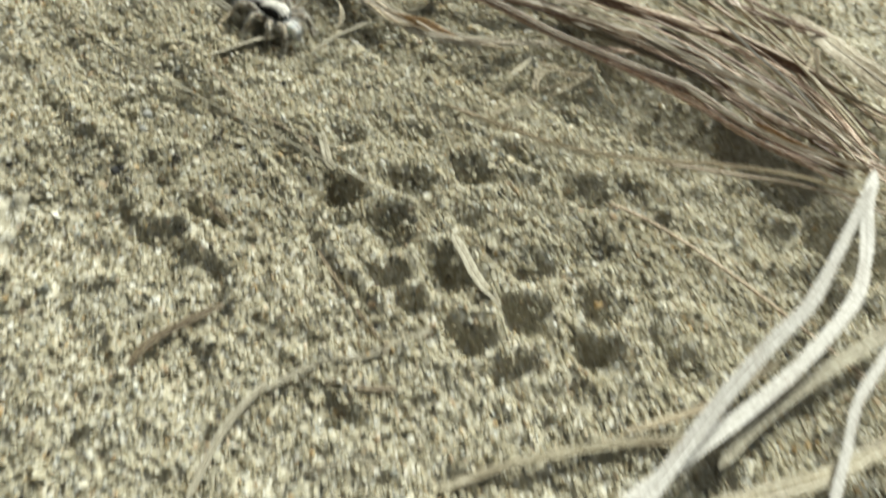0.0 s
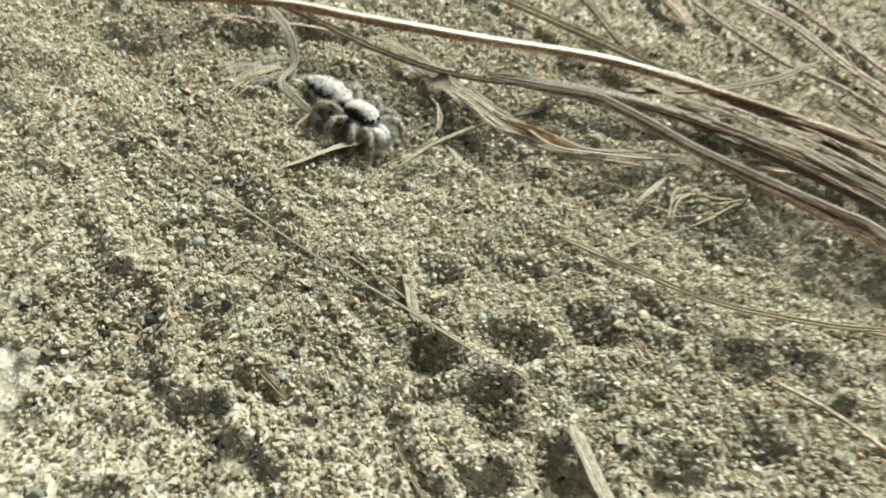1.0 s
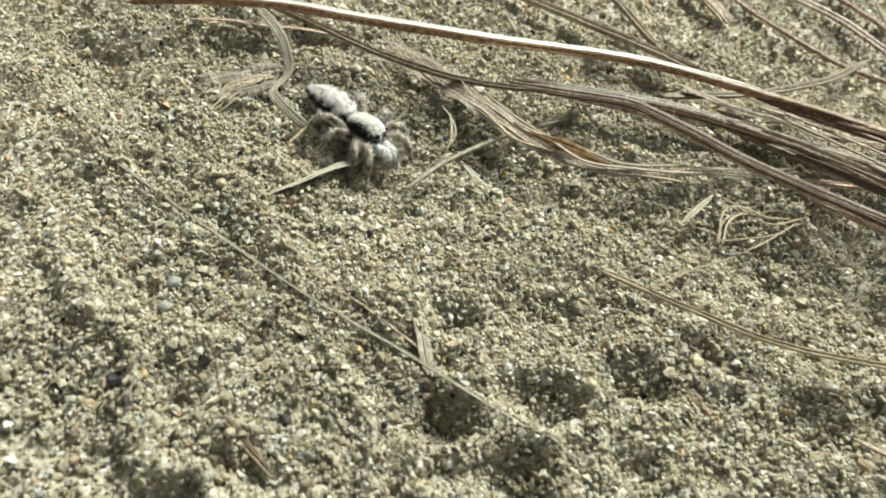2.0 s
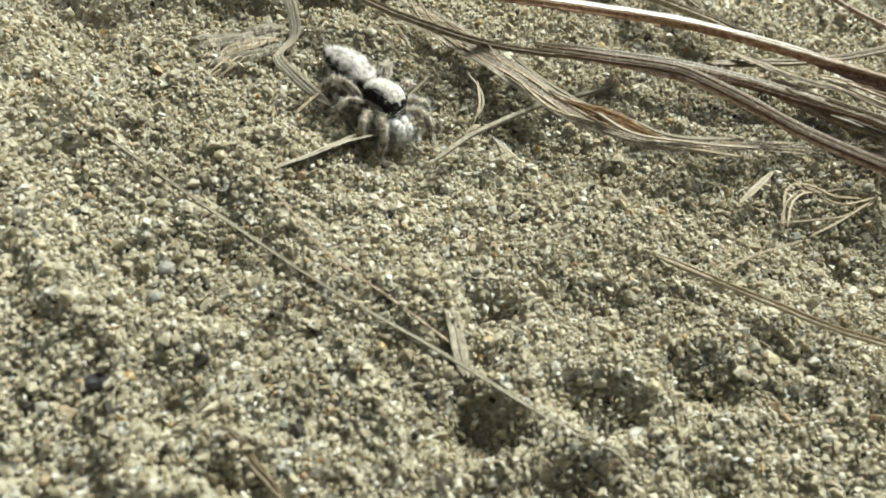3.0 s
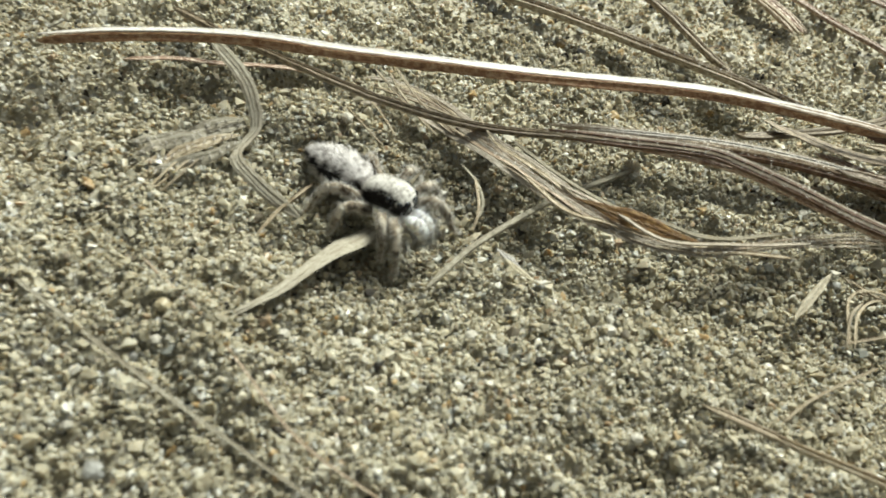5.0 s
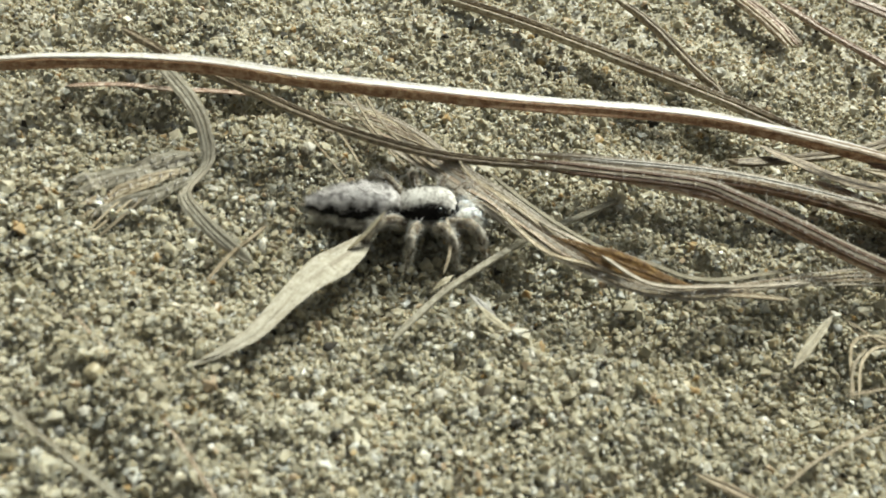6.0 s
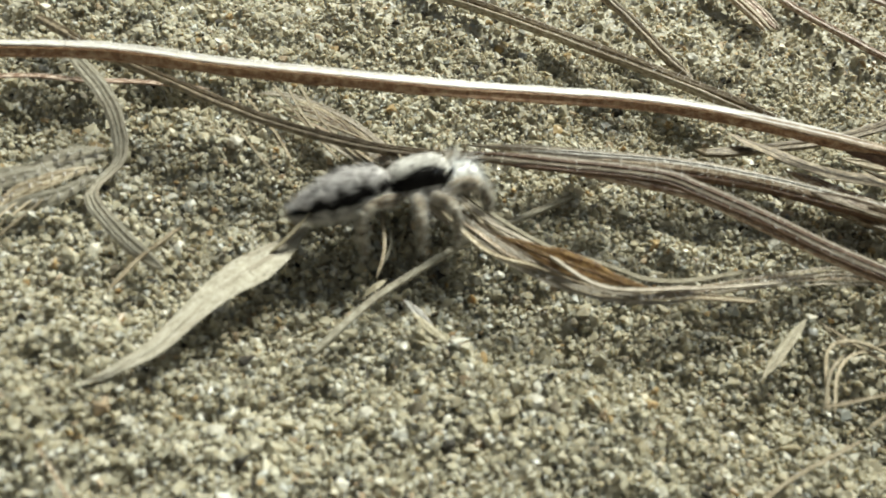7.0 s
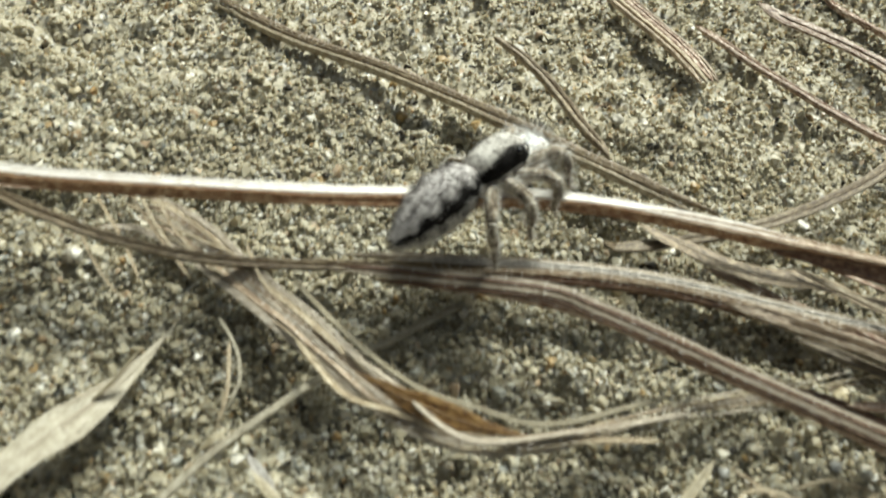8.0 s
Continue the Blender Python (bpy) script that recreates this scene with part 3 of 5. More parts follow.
def folded(label, upper, lower, width, thick, roll, points, fuzz=0, until=0.57):
    """A leaf folded along its midrib: the upper face coloured as sky sheen, the brown outer side and the broad brown
    base, its lit top and shaded side in two colours, are parts.
    """
    global blade_count
    line = settled(points)
    n = len(line)
    base = line[0].copy()
    thing = new("folded_grass")
    thing.location = Vector(base * MM)
    tagged(thing, label, "dry grass")
    across, up = sides_of(line, np.full(n, float(roll)))
    blade_count += 3
    top = line + up * 0.16 - across * 0.20
    cut = slice(0, int(until * n))
    # sky sheen on the brown leaf is painted as a white face
    data = blade_mesh(top[cut], width * 0.82, thick * 0.5, roll - 12, blade_count, square=0.6, ease=7.0)
    tagged(link_blade("upper_face", data, upper, base, thing), "upper face with white sky sheen put into its colour")
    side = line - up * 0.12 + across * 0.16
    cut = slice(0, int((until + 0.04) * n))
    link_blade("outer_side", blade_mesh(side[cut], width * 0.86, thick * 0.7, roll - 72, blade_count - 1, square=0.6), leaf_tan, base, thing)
    # the base's lit top and shaded side are put into two browns
    cut = slice(int((until - 0.12) * n), n)
    tagged(link_blade("leaf_base", blade_mesh(line[cut] + up[cut] * 0.1, width * 1.1, thick * 0.8, roll - 16, blade_count - 2, square=0.7, ease=7.0), leaf_brown_lit, base, thing), "broad brown base, coloured lighter as its lit top")
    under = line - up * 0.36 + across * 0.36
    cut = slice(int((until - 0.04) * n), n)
    tagged(link_blade("leaf_underside", blade_mesh(under[cut], width * 1.75, thick * 0.8, roll - 66, blade_count - 2, square=0.7, ease=7.0), leaf_brown, base, thing), "red-brown underside, coloured dark as the shaded side")
    if fuzz:
        i = rng.integers(1, int(until * n) - 1, fuzz)
        root = top[i] + data[5][i] * (0.4 * thick) - across[i] * (width * rng.uniform(-0.4, 0.5, fuzz))[:, None]
        tips = root + (data[5][i] - across[i] * 0.5 + rng.normal(0, 0.5, (fuzz, 3))) * rng.uniform(0.08, 0.26, (fuzz, 1))
        hairs = hair_mesh("hairs", root, tips, 0.018, leaf_pale_sheen, base)
        hairs.parent = thing
        tagged(hairs, "fine pale hairs", kind="stuff")
    return thing


folded("long folded dry grass blade, brown, with a painted white sheen above", leaf_pale_sheen, straw_red, 0.62, 0.3, 6, [(-28.8, 81.3, 2.6), (-23.3, 81.4, 3.8), (-16.0, 81.1, 5.0), (-8.8, 80.7, 5.4), (2.1, 81.8, 5.2), (14.0, 83.7, 4.7), (26.1, 82.8, 4.2), (34.6, 82.0, 3.6), (41.4, 81.5, 3.2), (44.7, 81.9, 3.0), (55.6, 75.1, 3.0)], fuzz=200, until=0.64)
straw("dark brown dry grass stem crossing under a longer blade", straw_dark, 0.55, 0.4, 0, [(-22.3, 87.2, 2.6), (-17.6, 83.7, 3.2), (-14.6, 82.2, 3.4), (-11.1, 80.7, 3.4), (-7.8, 79.9, 3.0), (-4.5, 79.6, 2.6), (-1.3, 80.0, 2.0), (2.1, 80.6, 1.7), (7.1, 81.0, 1.9), (12.3, 81.1, 2.0), (16.0, 81.5, 1.6)], fuzz=60)
frayed("thick ribbed grey-brown dry grass stalk with fine hairs", [straw_light, leaf_white, straw_light, straw_grey, leaf_brown], 1.15, 0.36, -8, [(1.0, 80.3, 2.3), (3.9, 80.3, 2.5), (6.9, 80.5, 2.6), (13.7, 80.9, 2.7), (18.9, 80.9, 2.5), (24.6, 80.0, 2.4), (35.1, 78.5, 2.2), (40.4, 76.3, 2.2), (43.4, 69.3, 2.4), (51.8, 63.9, 2.6)], strands=5, loose=0.12, kind='grass_stalk', piece='rib', fuzz=260, stagger=0.2)
# highlight lines along the ridges are coloured in as pale ribs between dark ones
frayed("ridged dry grass blade split along its length", [straw_light, leaf_brown, straw_light, leaf_brown], 0.85, 0.26, -20, [(1.9, 79.9, 2.5), (4.5, 79.5, 2.9), (7.0, 79.2, 3.2), (12.2, 78.6, 3.8), (14.3, 77.9, 3.8), (17.5, 76.9, 3.4), (22.8, 75.2, 2.6), (32.7, 70.4, 3.0), (36.5, 68.5, 3.2), (41.3, 63.6, 3.4), (50.4, 57.0, 4.2)], strands=4, loose=0.1, kind='ribbed_grass', piece='rib', fuzz=90, stagger=0.06)
straw("narrow ridged dry grass blade beside a split one", straw_red, 0.4, 0.3, 0, [(5.2, 79.7, 2.6), (9.0, 79.1, 2.9), (14.3, 78.0, 3.2), (18.3, 76.5, 2.8), (22.9, 75.0, 2.2), (33.4, 69.8, 2.4), (36.7, 68.1, 2.6), (40.2, 63.6, 2.6), (49.6, 58.2, 2.8)])
frayed("curved frayed dry leaf with an amber fold", [straw_light, straw_pale, straw_grey, straw_light, straw_grey, straw_pale, straw_light], 1.28, 0.12, -15, [(-9.6, 83.5, 1.0), (-6.8, 83.3, 1.2), (-4.0, 81.7, 1.4), (-1.1, 79.1, 1.5), (2.1, 76.6, 1.6), (5.1, 74.0, 1.7), (7.3, 72.3, 2.0), (9.3, 71.7, 2.0), (12.5, 72.4, 1.6), (16.1, 74.0, 1.2), (20.9, 75.6, 1.0), (24.2, 76.4, 0.8), (27.7, 77.3, 0.7), (31.7, 78.4, 0.7)], strands=7, fat=1.5, fuzz=110, wild=0.06, narrow=0.5, flare=1.6, stalk=0.40)
straw("curled amber leaf edge in the bend of a frayed leaf", leaf_amber, 1.0, 0.12, -38, [(4.3, 74.6, 2.1), (5.4, 73.9, 2.4), (6.5, 73.2, 2.6), (7.7, 72.7, 2.7), (8.9, 72.4, 2.6), (10.3, 72.2, 2.4), (11.8, 72.3, 2.1)], belly=1.0, tip=0.9, ease=3.2)
straw("pale fibre along the upper edge of a frayed leaf", leaf_cream, 0.24, 0.14, 0, [(0.8, 79.8, 1.6), (3.5, 76.9, 1.8), (6.1, 74.6, 2.1), (7.7, 73.6, 2.4), (9.4, 73.2, 2.4), (11.3, 72.9, 2.1), (13.3, 73.3, 1.8), (15.9, 74.5, 1.4), (18.2, 75.6, 1.1)])
straw("pale fibre in the bend of a frayed leaf", straw_light, 0.24, 0.14, 0, [(3.7, 75.8, 1.9), (6.2, 73.8, 2.4), (7.2, 72.6, 2.7), (8.6, 71.7, 2.6), (10.1, 71.7, 2.4), (12.5, 72.5, 2.0), (15.7, 73.6, 1.5), (19.3, 74.9, 1.1)])
straw("tan fibre along the lower edge of a frayed leaf", straw_pale, 0.30, 0.16, 0, [(1.5, 76.2, 1.9), (3.9, 73.6, 1.9), (6.2, 72.8, 2.1), (8.0, 72.1, 2.2), (9.5, 71.9, 2.1), (11.0, 72.0, 1.8), (14.3, 72.8, 1.4), (17.6, 73.2, 1.2)])
loose_leaf = straw("flat straw-coloured leaf tip with a narrow stalk", leaf_loose, 2.0, 0.14, 2, [(-12.7, 63.9, 0.9), (-11.7, 64.6, 1.0), (-10.6, 65.4, 1.1), (-9.6, 66.5, 1.1), (-8.9, 68.0, 1.0), (-7.8, 70.3, 0.8), (-6.0, 73.0, 0.5), (-5.0, 75.4, 0.1), (-4.2, 78.0, -0.3)], stalk=0.57, tip=1.0, ease=1.6, tail=0.80)
straw("thin curled fibre standing on the sand", leaf_dull, 0.16, 0.1, 0, [(-2.2, 77.8, 0.8), (-1.0, 76.1, 0.7), (-0.6, 74.6, 0.4), (-1.0, 73.4, 0.0)])
straw("small pale leaf chip on the sand", leaf_white, 0.6, 0.12, 0, [(0.3, 71.5, 0.2), (1.0, 70.7, 0.3), (1.9, 69.8, 0.2)], belly=0.5)
straw("small pale leaf chip on the sand", leaf_cream, 0.5, 0.12, 0, [(-1.6, 71.3, 0.2), (-1.1, 71.8, 0.4), (-0.6, 72.5, 0.3)], belly=0.5)
frayed("weathered dry grass stem lying over the sand", [straw_grey, straw_dark, straw_pale], 1.1, 0.45, 0, [(-10.2, 106.1, 0.5), (-3.3, 101.3, 0.8), (4.3, 97.5, 1.3), (11.2, 92.9, 2.1), (14.2, 90.1, 2.8), (17.0, 87.9, 3.2), (21.6, 85.2, 3.4)], strands=3, loose=0.12, kind='ribbed_grass', piece='rib', fuzz=90, stagger=0.06)
straw("short dark dry grass stem with a pointed end", straw_dark, 0.9, 0.45, 20, [(10.4, 101.2, 2.6), (12.4, 99.3, 2.3), (14.2, 96.9, 2.0), (15.6, 93.6, 2.0), (16.9, 90.7, 2.2)], tip=0.35)
frayed("broad frayed dry stalk behind the grass bundle", [straw_grey, straw_red, straw_pale], 1.9, 0.35, 0, [(19.3, 112.4, 1.2), (23.2, 106.4, 1.0), (24.9, 103.0, 0.9), (25.5, 101.6, 0.8)], strands=4, loose=0.2, kind='grass_stalk', piece='rib')
straw("narrow red-brown dry grass stem", straw_red, 0.85, 0.4, 10, [(26.1, 109.8, 0.5), (30.8, 103.3, 0.7), (35.9, 97.3, 1.0), (41.3, 94.5, 1.2), (45.0, 90.3, 1.5), (48.3, 86.8, 1.5)])
straw("pinkish dry grass stem lying on sand", straw_red, 1.2, 0.45, -10, [(32.1, 114.5, 0.6), (33.8, 112.2, 0.6), (38.9, 107.3, 0.9), (43.1, 99.8, 1.2), (46.4, 94.8, 1.5), (49.3, 89.6, 1.5)])
straw("reddish dry grass stem at the edge of the bundle", straw_red, 1.15, 0.45, 10, [(36.4, 118.0, 0.6), (43.5, 108.2, 0.9), (48.1, 100.0, 1.3), (51.4, 93.9, 1.5)])
straw("thin curved pale grass fibre", straw_pale, 0.22, 0.14, 0, [(42.8, 110.3, 2.4), (42.4, 105.1, 2.6), (42.5, 100.6, 2.6), (43.3, 94.9, 2.4), (44.6, 90.3, 2.2)])
straw("thin brown straw half buried in sand", leaf_dull, 0.38, 0.3, 0, [(-3.4, 67.7, 0.1), (-2.1, 69.6, 0.3), (-0.6, 71.6, 0.4), (3.3, 75.7, 0.4), (6.3, 78.1, 0.4), (9.6, 80.6, 0.5)], tip=0.4)
straw("curled dry leaf strip standing up from sand", leaf_loose, 0.85, 0.16, -30, [(-18.7, 82.9, 3.6), (-16.5, 81.0, 2.9), (-15.3, 79.6, 2.0), (-14.6, 77.8, 1.1), (-15.0, 76.5, 0.8), (-15.2, 75.2, 0.8), (-14.0, 73.7, 0.8), (-12.3, 72.3, 0.6), (-10.7, 71.4, 0.3)], fuzz=80)
frayed("crumpled dry leaf scrap lying on sand", [leaf_dull, leaf_loose, straw_pale], 1.6, 0.15, -20, [(-20.2, 73.4, 0.5), (-18.8, 74.6, 0.9), (-17.2, 75.6, 1.2), (-15.9, 76.6, 1.3), (-15.0, 77.2, 1.1)], strands=4, fat=1.9, fuzz=120, loose=1.1, wild=0.2)
straw("thin curved tail of a crumpled dry leaf", leaf_dull, 0.34, 0.2, 0, [(-24.4, 72.9, 0.3), (-22.5, 73.0, 0.4), (-20.9, 73.6, 0.6), (-19.2, 75.1, 0.9), (-17.4, 76.6, 1.1), (-15.5, 77.9, 1.2)])
for dx, dy in ((0.0, 0.0), (0.5, -0.5), (1.1, 0.2), (-0.5, -0.3), (1.6, -0.2)):
    straw("fine pale fibre hanging from a dry leaf scrap", straw_pale, 0.14, 0.1, 0, [(-18.4 + dx, 74.6 + 0.4 * dx, 0.9), (-19.1 + 0.8 * dx, 73.0 + 0.3 * dy, 0.7), (-19.9 + 0.7 * dx, 71.5 + dy, 0.3)], group='straw fibres')
straw("thin amber straw on the sand", straw_pale, 0.22, 0.18, 0, [(-12.8, 69.7, 0.2), (-11.9, 71.7, 0.5), (-11.2, 72.5, 0.8), (-10.5, 73.7, 0.9)])
straw("long hair-thin grass fibre across the sand", leaf_dull, 0.2, 0.15, 0, [(-23.2, 64.3, 0.5), (-14.7, 59.1, 0.8), (-7.7, 55.1, 1.0), (-1.5, 52.2, 1.1), (2.8, 50.2, 0.9), (8.8, 47.5, 0.6)])
straw("fine grass fibre across the sand", straw_grey, 0.14, 0.1, 0, [(-17.6, 66.2, 1.2), (-12.0, 61.2, 1.3), (-8.1, 57.2, 1.3), (-3.8, 54.8, 1.0), (-0.0, 52.6, 0.6)])
straw("slender dry grass stem arching above sand", straw_pale, 0.42, 0.3, 0, [(10.3, 62.2, 0.9), (15.1, 59.6, 1.7), (21.4, 57.1, 2.3), (29.5, 56.5, 2.8), (35.2, 56.9, 3.2), (43.8, 56.8, 3.6), (49.2, 55.4, 3.8), (54.5, 53.8, 4.0)])
straw("second slender dry stem beside the arching one", straw_grey, 0.4, 0.25, 0, [(30.6, 58.4, 1.2), (39.2, 57.9, 1.6), (44.9, 57.5, 2.0), (50.5, 56.3, 2.2), (55.6, 53.8, 2.4)])
straw("thin brown straw lying on pitted sand", straw_grey, 0.35, 0.25, 0, [(25.6, 52.4, 0.5), (29.9, 50.1, 0.7), (36.1, 45.1, 0.8), (42.1, 39.0, 0.9), (46.4, 34.8, 0.9)])
straw("small pale leaf fragment on the sand", leaf_cream, 0.5, 0.1, 20, [(17.0, 69.2, 0.3), (18.5, 71.1, 0.6), (19.8, 72.7, 1.0)], belly=0.5)
straw("brown dry leaf under the grass bundle", straw_dark, 1.4, 0.16, 15, [(17.7, 84.9, 2.6), (20.8, 82.9, 2.8), (23.4, 82.0, 2.8), (26.4, 82.1, 2.6), (29.7, 81.2, 2.4), (36.1, 82.7, 2.2), (41.9, 81.4, 2.2)])
straw("bent dry grass stem crossing behind the bundle", straw_dark, 0.75, 0.35, 0, [(16.2, 84.6, 1.4), (17.5, 83.8, 2.0), (25.1, 86.5, 2.2), (33.1, 92.0, 1.8), (38.6, 98.1, 1.2)], tip=0.3)
straw("half-buried dry leaf in a sand crack", straw_red, 0.35, 0.15, 0, [(-24.2, 82.5, 1.2), (-21.0, 83.0, 1.5), (-18.4, 83.2, 1.5), (-15.0, 83.8, 1.5), (-11.7, 84.1, 1.4)])
straw("dry grass stem in the bundle", straw_grey, 0.7, 0.4, 0, [(21.2, 82.3, 1.2), (26.4, 79.6, 1.4), (31.7, 78.5, 1.6), (36.7, 76.6, 1.8), (40.3, 75.1, 1.8), (48.1, 63.5, 2.0), (53.9, 61.5, 2.0)], group='grass bundle')
straw("dry grass stem in the bundle", straw_red, 0.55, 0.35, 0, [(26.2, 75.7, 1.6), (28.8, 75.6, 1.8), (32.9, 76.0, 1.8), (36.7, 75.3, 1.8), (39.4, 72.5, 2.0), (48.4, 60.9, 2.2)], group='grass bundle')
straw("dry grass stem in the bundle", straw_red, 0.6, 0.35, 0, [(21.0, 82.9, 2.0), (31.4, 76.8, 2.6), (38.8, 70.3, 3.2), (45.7, 64.6, 3.6), (55.3, 59.1, 4.2)], group='grass bundle')
straw("dry grass stem in the bundle", straw_pale, 0.6, 0.25, -20, [(24.9, 84.8, 2.0), (36.9, 82.0, 2.8), (45.1, 77.5, 3.4), (50.2, 69.4, 3.8), (53.5, 60.8, 4.2)], group='grass bundle')
straw("thin bleached grass stem over the bundle", leaf_cream, 0.28, 0.2, 0, [(41.5, 88.1, 4.6), (43.8, 82.4, 5.0), (48.1, 75.5, 5.4), (51.1, 68.7, 5.4), (53.4, 62.2, 5.2)])
straw("thin bleached grass stem over the bundle", straw_pale, 0.24, 0.2, 0, [(36.9, 86.9, 3.6), (42.4, 78.8, 4.6), (46.1, 72.6, 4.8), (48.7, 64.9, 5.0), (51.1, 57.7, 5.0)])
straw("orange-brown dry blade lying over the bundle", straw_red, 0.6, 0.3, 0, [(46.8, 92.7, 3.0), (50.9, 88.5, 3.2), (55.4, 85.4, 3.4), (59.9, 83.6, 3.4)])
straw("curled brown stem end over dark debris", straw_dark, 0.45, 0.4, 0, [(52.8, 78.6, 3.0), (54.7, 81.1, 3.4), (53.4, 76.9, 3.6), (53.0, 74.4, 3.6), (55.7, 72.3, 3.4), (60.0, 70.3, 3.0), (62.6, 67.8, 3.0)])
straw("broad tan dry leaf on the bundle", straw_pale, 2.8, 0.25, -28, [(54.8, 90.1, 2.6), (57.4, 83.1, 3.4), (58.9, 79.5, 3.8), (61.4, 75.3, 4.0), (65.5, 69.8, 4.0)], belly=0.4)
straw("broad white bleached grass blade", leaf_white, 1.2, 0.2, 20, [(49.5, 53.6, 6.4), (46.2, 49.5, 6.8), (42.6, 44.4, 6.6), (38.1, 38.3, 6.2), (33.7, 34.1, 5.8), (29.3, 29.6, 5.2), (25.8, 25.6, 4.6), (22.7, 22.1, 4.2), (21.3, 20.1, 4.0)])
straw("broad white bleached grass blade", leaf_white, 1.15, 0.2, -15, [(51.7, 57.2, 5.6), (48.9, 51.7, 5.2), (47.2, 46.8, 4.8), (44.0, 40.9, 4.6), (38.0, 34.7, 4.2), (33.3, 30.7, 3.8), (28.4, 27.0, 3.4), (22.8, 22.8, 2.8), (20.4, 20.6, 2.6)])
straw("narrow white bleached grass blade", leaf_white, 0.85, 0.2, 0, [(48.0, 39.3, 4.4), (45.0, 35.7, 4.2), (41.1, 31.3, 3.9), (38.9, 27.4, 3.6), (36.9, 23.9, 3.4), (35.8, 21.6, 3.2)])
straw("pale dry grass blade among white ones", leaf_dull, 1.2, 0.2, 10, [(50.9, 41.3, 3.0), (45.3, 37.8, 2.8), (38.5, 33.4, 2.4), (32.6, 28.9, 2.2), (29.3, 25.6, 2.0)])
straw("tan dry grass blade lying on sand", leaf_cream, 1.4, 0.2, 0, [(45.4, 29.5, 3.4), (41.1, 27.4, 3.0), (37.0, 25.4, 2.6), (30.9, 23.4, 2.2), (25.4, 21.2, 2.0)])
straw("tan dry grass stem lying on sand", leaf_cream, 0.75, 0.3, 0, [(9.6, 22.7, 0.5), (13.8, 24.6, 0.7), (18.0, 26.0, 0.9), (23.1, 27.3, 1.1), (27.8, 28.1, 1.4), (32.2, 30.0, 1.8), (38.0, 32.9, 2.2)])
straw("thin tan grass stem lying on sand", straw_pale, 0.55, 0.25, 0, [(23.2, 28.5, 0.7), (24.7, 28.9, 0.8), (28.7, 30.4, 1.2), (31.6, 31.9, 1.8), (36.7, 35.2, 2.4)])
straw("pale leaf flake tilted in a sand pit", leaf_dull, 1.1, 0.2, 10, [(10.7, 45.1, 1.2), (11.7, 43.1, 1.0), (13.0, 40.4, 0.9), (14.8, 38.5, 0.5)], belly=0.3, tip=0.3, ease=1.0)
straw("small cream leaf flake standing in sand", leaf_dull, 0.8, 0.25, 10, [(-1.4, 55.5, 0.9), (-0.7, 53.8, 0.8), (0.0, 51.5, 0.3)], belly=0.2, tip=0.3, ease=0.8)
straw("pale grey chip of dry leaf on the sand", leaf_cream, 0.5, 0.12, 0, [(0.7, 70.6, 0.4), (1.7, 69.6, 0.4), (2.5, 69.1, 0.4)], belly=0.4)
straw("brown twig half buried in sand", straw_dark, 0.6, 0.4, 0, [(-11.4, 29.7, 0.2), (-10.2, 31.7, 0.5), (-8.3, 33.5, 0.6), (-6.0, 35.7, 0.4)], tip=0.3)
straw("yellowish dry straw on the sand", leaf_dull, 0.55, 0.3, 0, [(-5.7, 20.6, 0.4), (-4.3, 25.7, 0.5), (-3.1, 28.0, 0.5), (-2.1, 29.8, 0.3)], tip=0.3)
straw("yellowish dry straw on the sand", leaf_dull, 0.5, 0.3, 0, [(-2.3, 28.8, 0.3), (-0.4, 30.4, 0.4), (1.5, 31.5, 0.5), (4.9, 32.7, 0.4), (9.4, 35.6, 0.5)], tip=0.3)
straw("thin dark straw on the sand", straw_dark, 0.4, 0.3, 0, [(1.4, 30.0, 0.4), (4.3, 29.8, 0.4), (7.0, 30.2, 0.3)], tip=0.3)
straw("yellowish dry straw on the sand", leaf_dull, 0.5, 0.3, 0, [(0.8, 23.0, 0.3), (4.0, 24.0, 0.4), (7.3, 24.3, 0.3)], tip=0.3)
# no straw lies here: a dark strip gives the groove its shade
straw("dark strip standing in for shade in a sand groove", straw_dark, 0.31, 0.3, 0, [(-0.1, 42.4, 0.1), (1.0, 40.5, 0.1), (3.9, 36.2, 0.1), (6.4, 33.1, 0.1)], tip=0.3)
straw("dark stalk scrap on the sand", straw_dark, 0.5, 0.4, 0, [(-11.0, 46.0, 0.3), (-9.9, 45.6, 0.4), (-8.4, 44.6, 0.4), (-6.9, 43.4, 0.3)], tip=0.4)
straw("small pale leaf scrap under the spider", leaf_cream, 0.4, 0.1, 20, [(-6.5, 72.8, 0.4), (-5.5, 73.6, 1.1), (-4.5, 74.9, 2.0)], belly=0.6)
straw("tiny pale grass fibre on the sand", straw_pale, 0.18, 0.12, 0, [(-1.1, 72.4, 0.3), (-0.9, 73.8, 0.9), (-1.3, 76.2, 1.3)])
straw("curly fine straw fibre beside the bundle", straw_pale, 0.17, 0.12, 0, [(19.7, 67.7, 0.3), (20.2, 70.7, 1.0), (21.6, 71.3, 1.3), (23.5, 70.9, 1.1), (25.9, 71.6, 0.8)], group='straw fibres')
straw("curly fine straw fibre beside the bundle", straw_pale, 0.17, 0.12, 0, [(19.3, 67.9, 0.3), (22.1, 68.7, 0.6), (24.1, 69.4, 0.8), (26.5, 71.2, 1.0)], group='straw fibres')
straw("curly fine straw fibre beside the bundle", straw_pale, 0.17, 0.12, 0, [(20.3, 72.3, 1.2), (21.7, 71.4, 1.0), (23.9, 70.4, 0.9), (27.0, 71.9, 1.0)], group='straw fibres')
